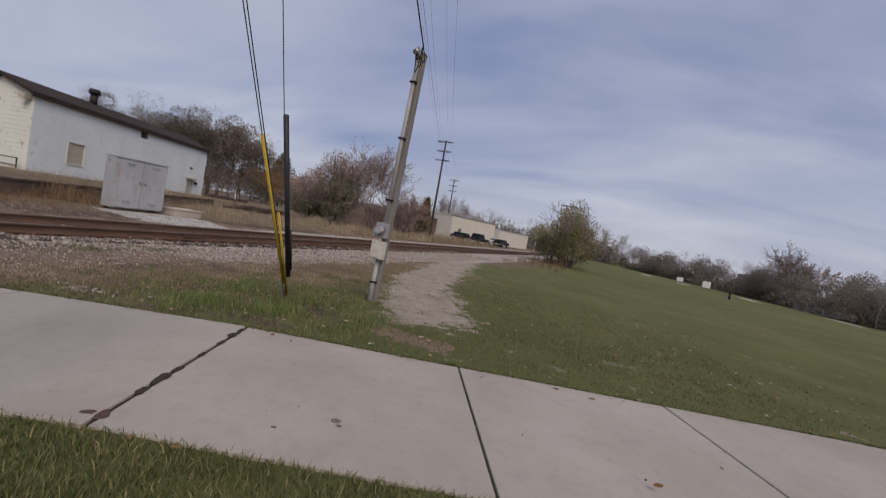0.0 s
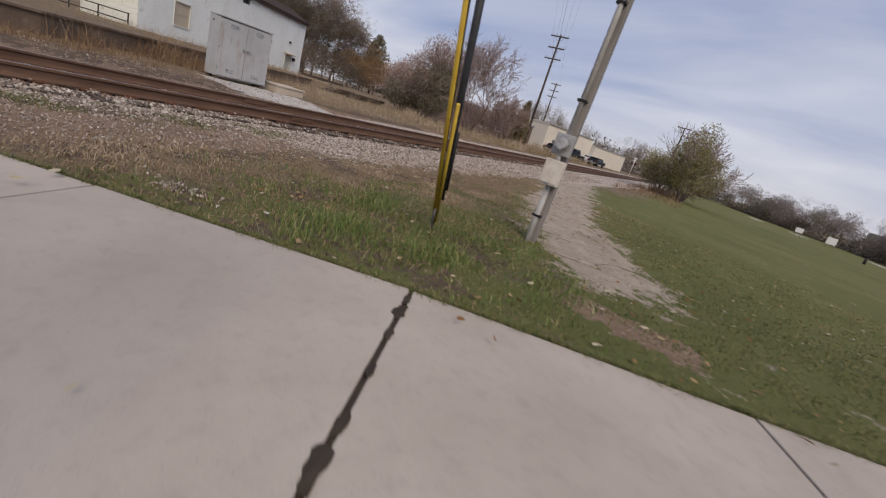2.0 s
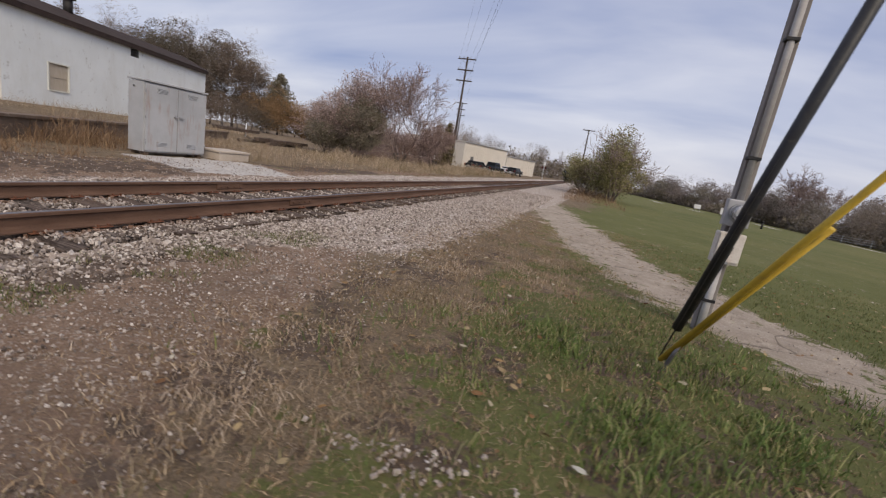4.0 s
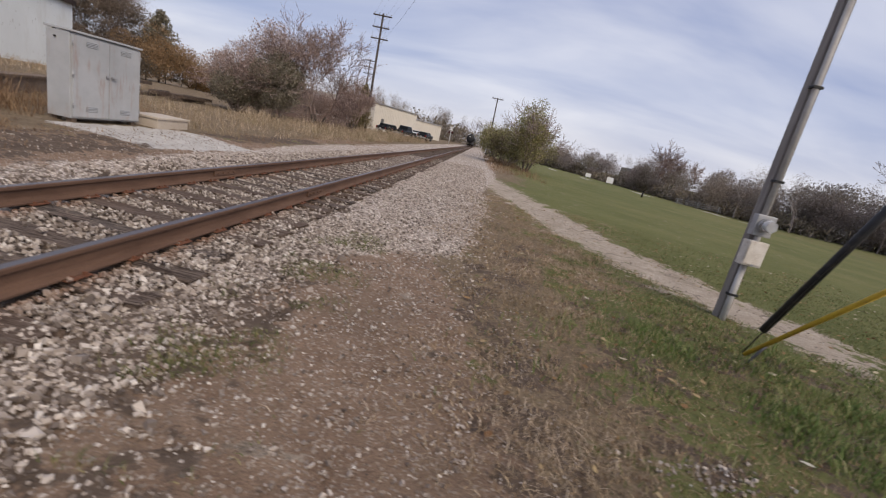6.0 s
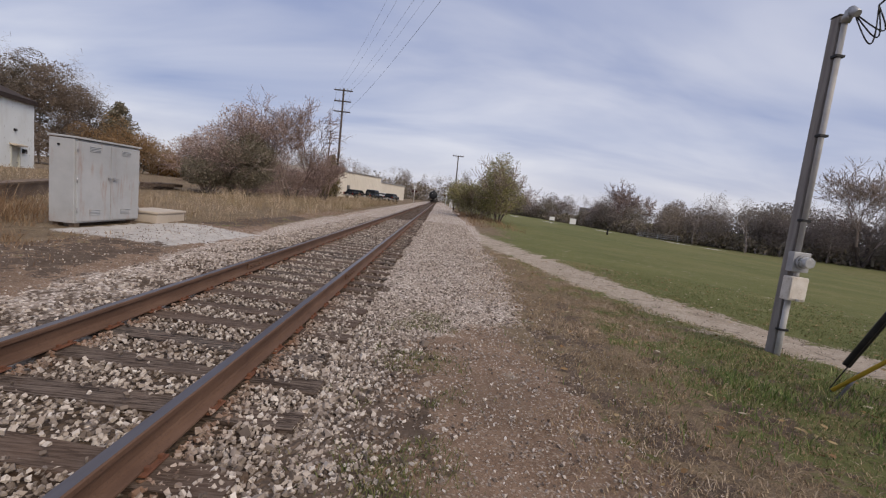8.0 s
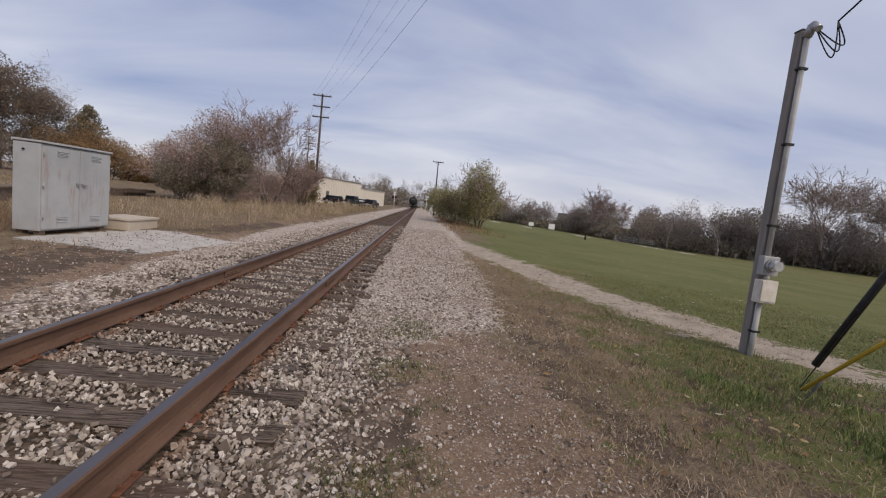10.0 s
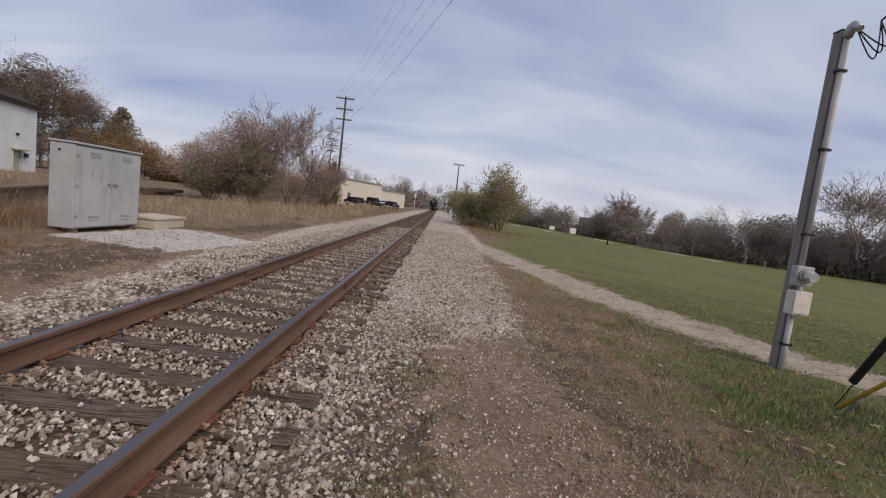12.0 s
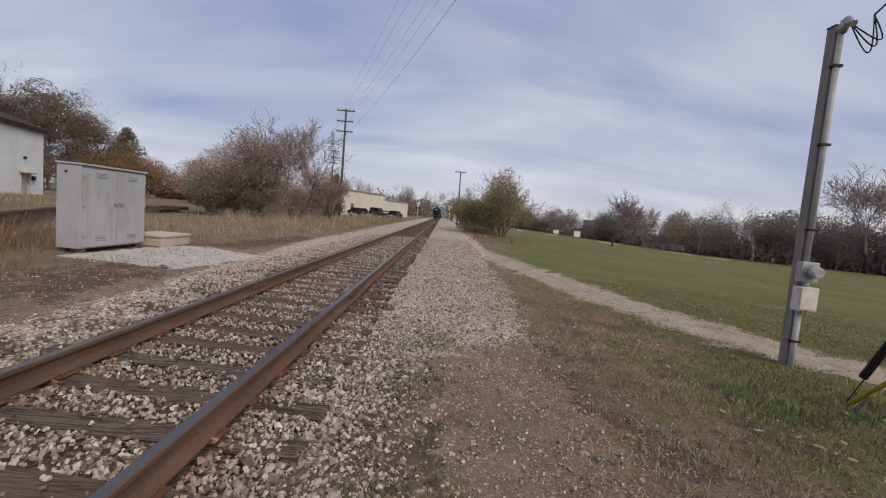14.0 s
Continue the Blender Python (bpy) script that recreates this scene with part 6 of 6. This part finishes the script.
def house(x, y, w, d, h, rz, label):
    z = float(ground_z(x, y))
    t = thing("house", (x, y, z), label, "house", rz=rz)
    part("wall_shell", cube(-w / 2, w / 2, -d / 2, d / 2, -0.3, h), M_house, t)
    bm = bmesh.new()
    o = 0.4
    vs = [bm.verts.new(p) for p in ((-w / 2 - o, -d / 2 - o, h), (w / 2 + o, -d / 2 - o, h), (w / 2 + o, d / 2 + o, h), (-w / 2 - o, d / 2 + o, h), (-w / 2 - o, 0, h + d * 0.38), (w / 2 + o, 0, h + d * 0.38))]
    for f in ((0, 1, 5, 4), (2, 3, 4, 5), (0, 4, 3), (1, 2, 5), (3, 2, 1, 0)):
        bm.faces.new([vs[i] for i in f])
    part("roof", bm, M_houseroof, t)
    for k in (-0.3, 0.0, 0.3):
        q = part("window", cube(k * w - 0.55, k * w + 0.55, -d / 2 - 0.04, -d / 2 + 0.02, 1.0, 2.2), M_window, t)
        part("sill", cube(k * w - 0.65, k * w + 0.65, -d / 2 - 0.1, -d / 2, 0.9, 1.0), M_signwhite, q)


house(60, 160, 10, 8, 3.4, -20, "small pale house among trees beyond the field")
house(80, 128, 11, 8, 3.4, -45, "small pale house among trees beyond the field")
house(96, 104, 12, 8, 3.6, -75, "small pale house among trees beyond the field")


# ---- vehicles ----
def pickup(at, rz, paint, label, bed=True):
    x, y = at
    c = thing("pickup_truck" if bed else "parked_car", (x, y, float(ground_z(x, y))), label, "pickup" if bed else "car", rz=rz)
    # seen from behind: local -y is the tail
    L, W = (5.4, 1.9) if bed else (4.5, 1.8)
    bm = cube(-W / 2, W / 2, 0, L, 0.42, 0.98, 0.07)
    body = part("body", bm, paint, c)
    bm = bmesh.new()
    y0, y1 = (1.9, 3.9) if bed else (0.5, 3.5)
    box(bm, -W / 2 + 0.08, W / 2 - 0.08, y0, y1, 0.95, 1.72 if bed else 1.45, 0.05)
    for v in bm.verts:
        if v.co.z > 1.3:
            v.co.x *= 0.84
            v.co.y = (y0 + y1) / 2 + (v.co.y - (y0 + y1) / 2) * 0.74
    cab = part("cabin", bm, paint, c)
    part("rear_window", cube(-W / 2 + 0.25, W / 2 - 0.25, y0 + 0.08, y0 + 0.13, 1.12, 1.55 if bed else 1.36), M_window, cab)
    for s in (-1, 1):
        part("side_window", cube(s * (W / 2 - 0.13) - 0.02, s * (W / 2 - 0.13) + 0.02, y0 + 0.4, y1 - 0.5, 1.1, 1.45 if bed else 1.34), M_window, cab)
        part("tail_light", cube(s * (W / 2 - 0.11) - 0.08, s * (W / 2 - 0.11) + 0.08, -0.03, 0.02, 0.68, 0.93), M_red, c)
        for wy in (0.95, L - 0.95):
            w = part("wheel", bar((s * (W / 2 - 0.22), wy, 0.36), (s * (W / 2 + 0.01), wy, 0.36), 0.36, 0.36, 20), M_rubber, c)
            part("rim", bar((s * (W / 2 + 0.005), wy, 0.36), (s * (W / 2 + 0.02), wy, 0.36), 0.2, 0.18, 16), M_galv, w)
    part("bumper", cube(-W / 2 + 0.03, W / 2 - 0.03, -0.12, 0.0, 0.42, 0.6, 0.03), M_galv, c)
    part("plate", cube(-0.16, 0.16, -0.132, -0.121, 0.62, 0.72), M_signwhite, c)


pickup((-10.2, 66), -14, M_carpaint, "dark pickup parked on the grass verge beside the shed")
pickup((-7.9, 77), -10, M_carpaint, "dark car parked beside the shed", False)
pickup((-9.6, 80), -10, M_carwhite, "white van parked beside the shed", False)
pickup((-12.6, 65), -20, M_carpaint, "dark car half hidden by tall dry grass", False)


# ---- tank cars on the line ----
def tank_car(y, seed):
    t = thing("tank_car", (-GAUGE / 2, y, RAIL_TOP), "black railway tank car standing on the track", "railway wagon", "train of tank cars")
    L, R, cz = 15.0, 1.45, 2.65
    bm = bmesh.new()
    rings = []
    prof = [(-L / 2 - 0.45, 0.35), (-L / 2 - 0.36, 0.85), (-L / 2 - 0.15, 1.25), (-L / 2 + 0.1, R), (L / 2 - 0.1, R), (L / 2 + 0.15, 1.25), (L / 2 + 0.36, 0.85), (L / 2 + 0.45, 0.35)]
    for yy, r in prof:
        rings.append([bm.verts.new((r * math.cos(2 * math.pi * i / 28), yy, cz + r * math.sin(2 * math.pi * i / 28))) for i in range(28)])
    for a, b2 in zip(rings[:-1], rings[1:]):
        for i in range(28):
            f = bm.faces.new((a[i], b2[i], b2[(i + 1) % 28], a[(i + 1) % 28]))
            f.smooth = True
    bm.faces.new(rings[0])
    bm.faces.new(rings[-1][::-1])
    bmesh.ops.recalc_face_normals(bm, faces=bm.faces)
    tank = part("tank", bm, M_tank, t)
    part("dome", bar((0, 0, cz + R - 0.1), (0, 0, cz + R + 0.35), 0.5, 0.45, 18), M_tank, tank)
    part("stencil_bar", cube(-0.55, 0.0, -L / 2 - 0.42, -L / 2 - 0.38, cz + 0.5, cz + 0.62), M_signwhite, tank)
    part("sill", cube(-0.35, 0.35, -L / 2 - 0.9, L / 2 + 0.9, 0.75, 1.15, 0.02), M_steel, t)
    for s in (-1, 1):
        e = s * (L / 2 + 0.35)
        part("end_platform", cube(-1.4, 1.4, e - 0.45, e + 0.45, 1.15, 1.22), M_steel, t)
        part("coupler", cube(-0.13, 0.13, e + s * 0.5 - 0.35, e + s * 0.5 + 0.35, 0.75, 1.0, 0.03), M_steel, t)
        for sx in (-1.35, 1.35):
            part("handrail", rod(bar((sx, e, 1.2), (sx, e, 2.3), 0.025), (sx, e, 2.3), (0, e, 2.3), 0.025), M_steel, t)
            part("ladder", cube(sx - 0.03, sx + 0.03, e - 0.2, e + 0.2, 0.4, 1.2), M_steel, t)
        tk = part("truck", cube(-1.1, 1.1, s * 5.6 - 1.25, s * 5.6 + 1.25, 0.45, 0.72, 0.04), M_steel, t)
        for dy in (-0.85, 0.85):
            for sx in (-1, 1):
                part("wheel", bar((sx * 0.68, s * 5.6 + dy, 0.42), (sx * 0.82, s * 5.6 + dy, 0.42), 0.42, 0.42, 20), M_steel, tk)
    return t


for k in range(4):
    tank_car(160 + k * 17.3, k)


# ---- level crossing and field details ----
def crossing_signal(x, y, rz=0):
    p = thing("crossing_signal", (x, y, float(ground_z(x, y))), "white level-crossing mast with lamps and crossbuck", "signal", "level crossing", rz=rz)
    part("mast", bar((0, 0, -0.1), (0, 0, 4.3), 0.09, 0.08, 12), M_signwhite, p)
    for s in (-1, 1):
        part("crossbuck", box(bmesh.new(), -0.6, 0.6, -0.015, 0.015, -0.11, 0.11, 0, Matrix.Translation((0, -0.12, 3.8)) @ Matrix.Rotation(radians(45 * s), 4, "Y") @ Matrix.Translation((0, -0.02 * s, 0))), M_signwhite, p)
        h = part("lamp_hood", bar((s * 0.4, -0.05, 2.8), (s * 0.4, -0.3, 2.8), 0.26, 0.26, 18), M_black, p)
        part("lens", bar((s * 0.4, -0.302, 2.8), (s * 0.4, -0.31, 2.8), 0.12, 0.12, 16), M_red, h)
    part("lamp_arm", cube(-0.45, 0.45, -0.05, 0.05, 2.75, 2.85), M_steel, p)


crossing_signal(-5.2, 112)
crossing_signal(3.4, 122)


def relay_box(x, y):
    p = thing("relay_box", (x, y, float(ground_z(x, y))), "pale grey relay box beside the level crossing", "cabinet")
    part("body", cube(-0.75, 0.75, -0.5, 0.5, 0, 1.9, 0.02), M_carwhite, p)
    part("roof", cube(-0.82, 0.82, -0.57, 0.57, 1.9, 2.0, 0.02), M_galv, p)
    part("door", cube(-0.65, 0.65, -0.53, -0.5, 0.1, 1.8, 0.008), M_carwhite, p)


relay_box(4.7, 100)


def field_sign(x, y, w, h, z0):
    p = thing("field_sign", (x, y, float(ground_z(x, y))), "plain white board on posts in the field", "sign", "field signs")
    g = float(ground_z(x, y))
    part("board", cube(-w / 2, w / 2, -0.03, 0.03, z0 - g, z0 + h - g, 0.01), M_signwhite, p)
    for s in (-0.35, 0.35):
        part("post", bar((s * w, 0.05, -0.1), (s * w, 0.05, z0 - g + h * 0.9), 0.05, 0.05, 8), M_galv, p)


field_sign(30.1, 89, 1.35, 1.15, -0.60)
field_sign(25.6, 89, 1.1, 0.75, -0.3)


def build_field_post():
    x, y = 26.5, 61
    p = thing("field_post", (x, y, float(ground_z(x, y))), "short dark post standing in the field", "post")
    part("shaft", bar((0, 0, -0.1), (0, 0, 0.8), 0.14, 0.12, 12), M_steel, p)
    part("cap", bar((0, 0, 0.8), (0, 0, 0.95), 0.17, 0.08, 12), M_steel, p)


build_field_post()


def build_bleachers():
    x, y = 46, 84
    p = thing("bleachers", (x, y, float(ground_z(x, y))), "low grey metal benches at the field's edge", "bench", rz=-25)
    for k in range(3):
        part("plank", cube(-4, 4, k * 0.6, k * 0.6 + 0.3, 0.4 + 0.35 * k, 0.45 + 0.35 * k), M_galv, p)
    for s in (-3.6, 0, 3.6):
        part("frame", bar((s, 0, 0), (s, 1.6, 1.2), 0.04), M_galv, p)
        part("frame_leg", bar((s, 1.5, 0), (s, 1.5, 1.2), 0.04), M_galv, p)


build_bleachers()
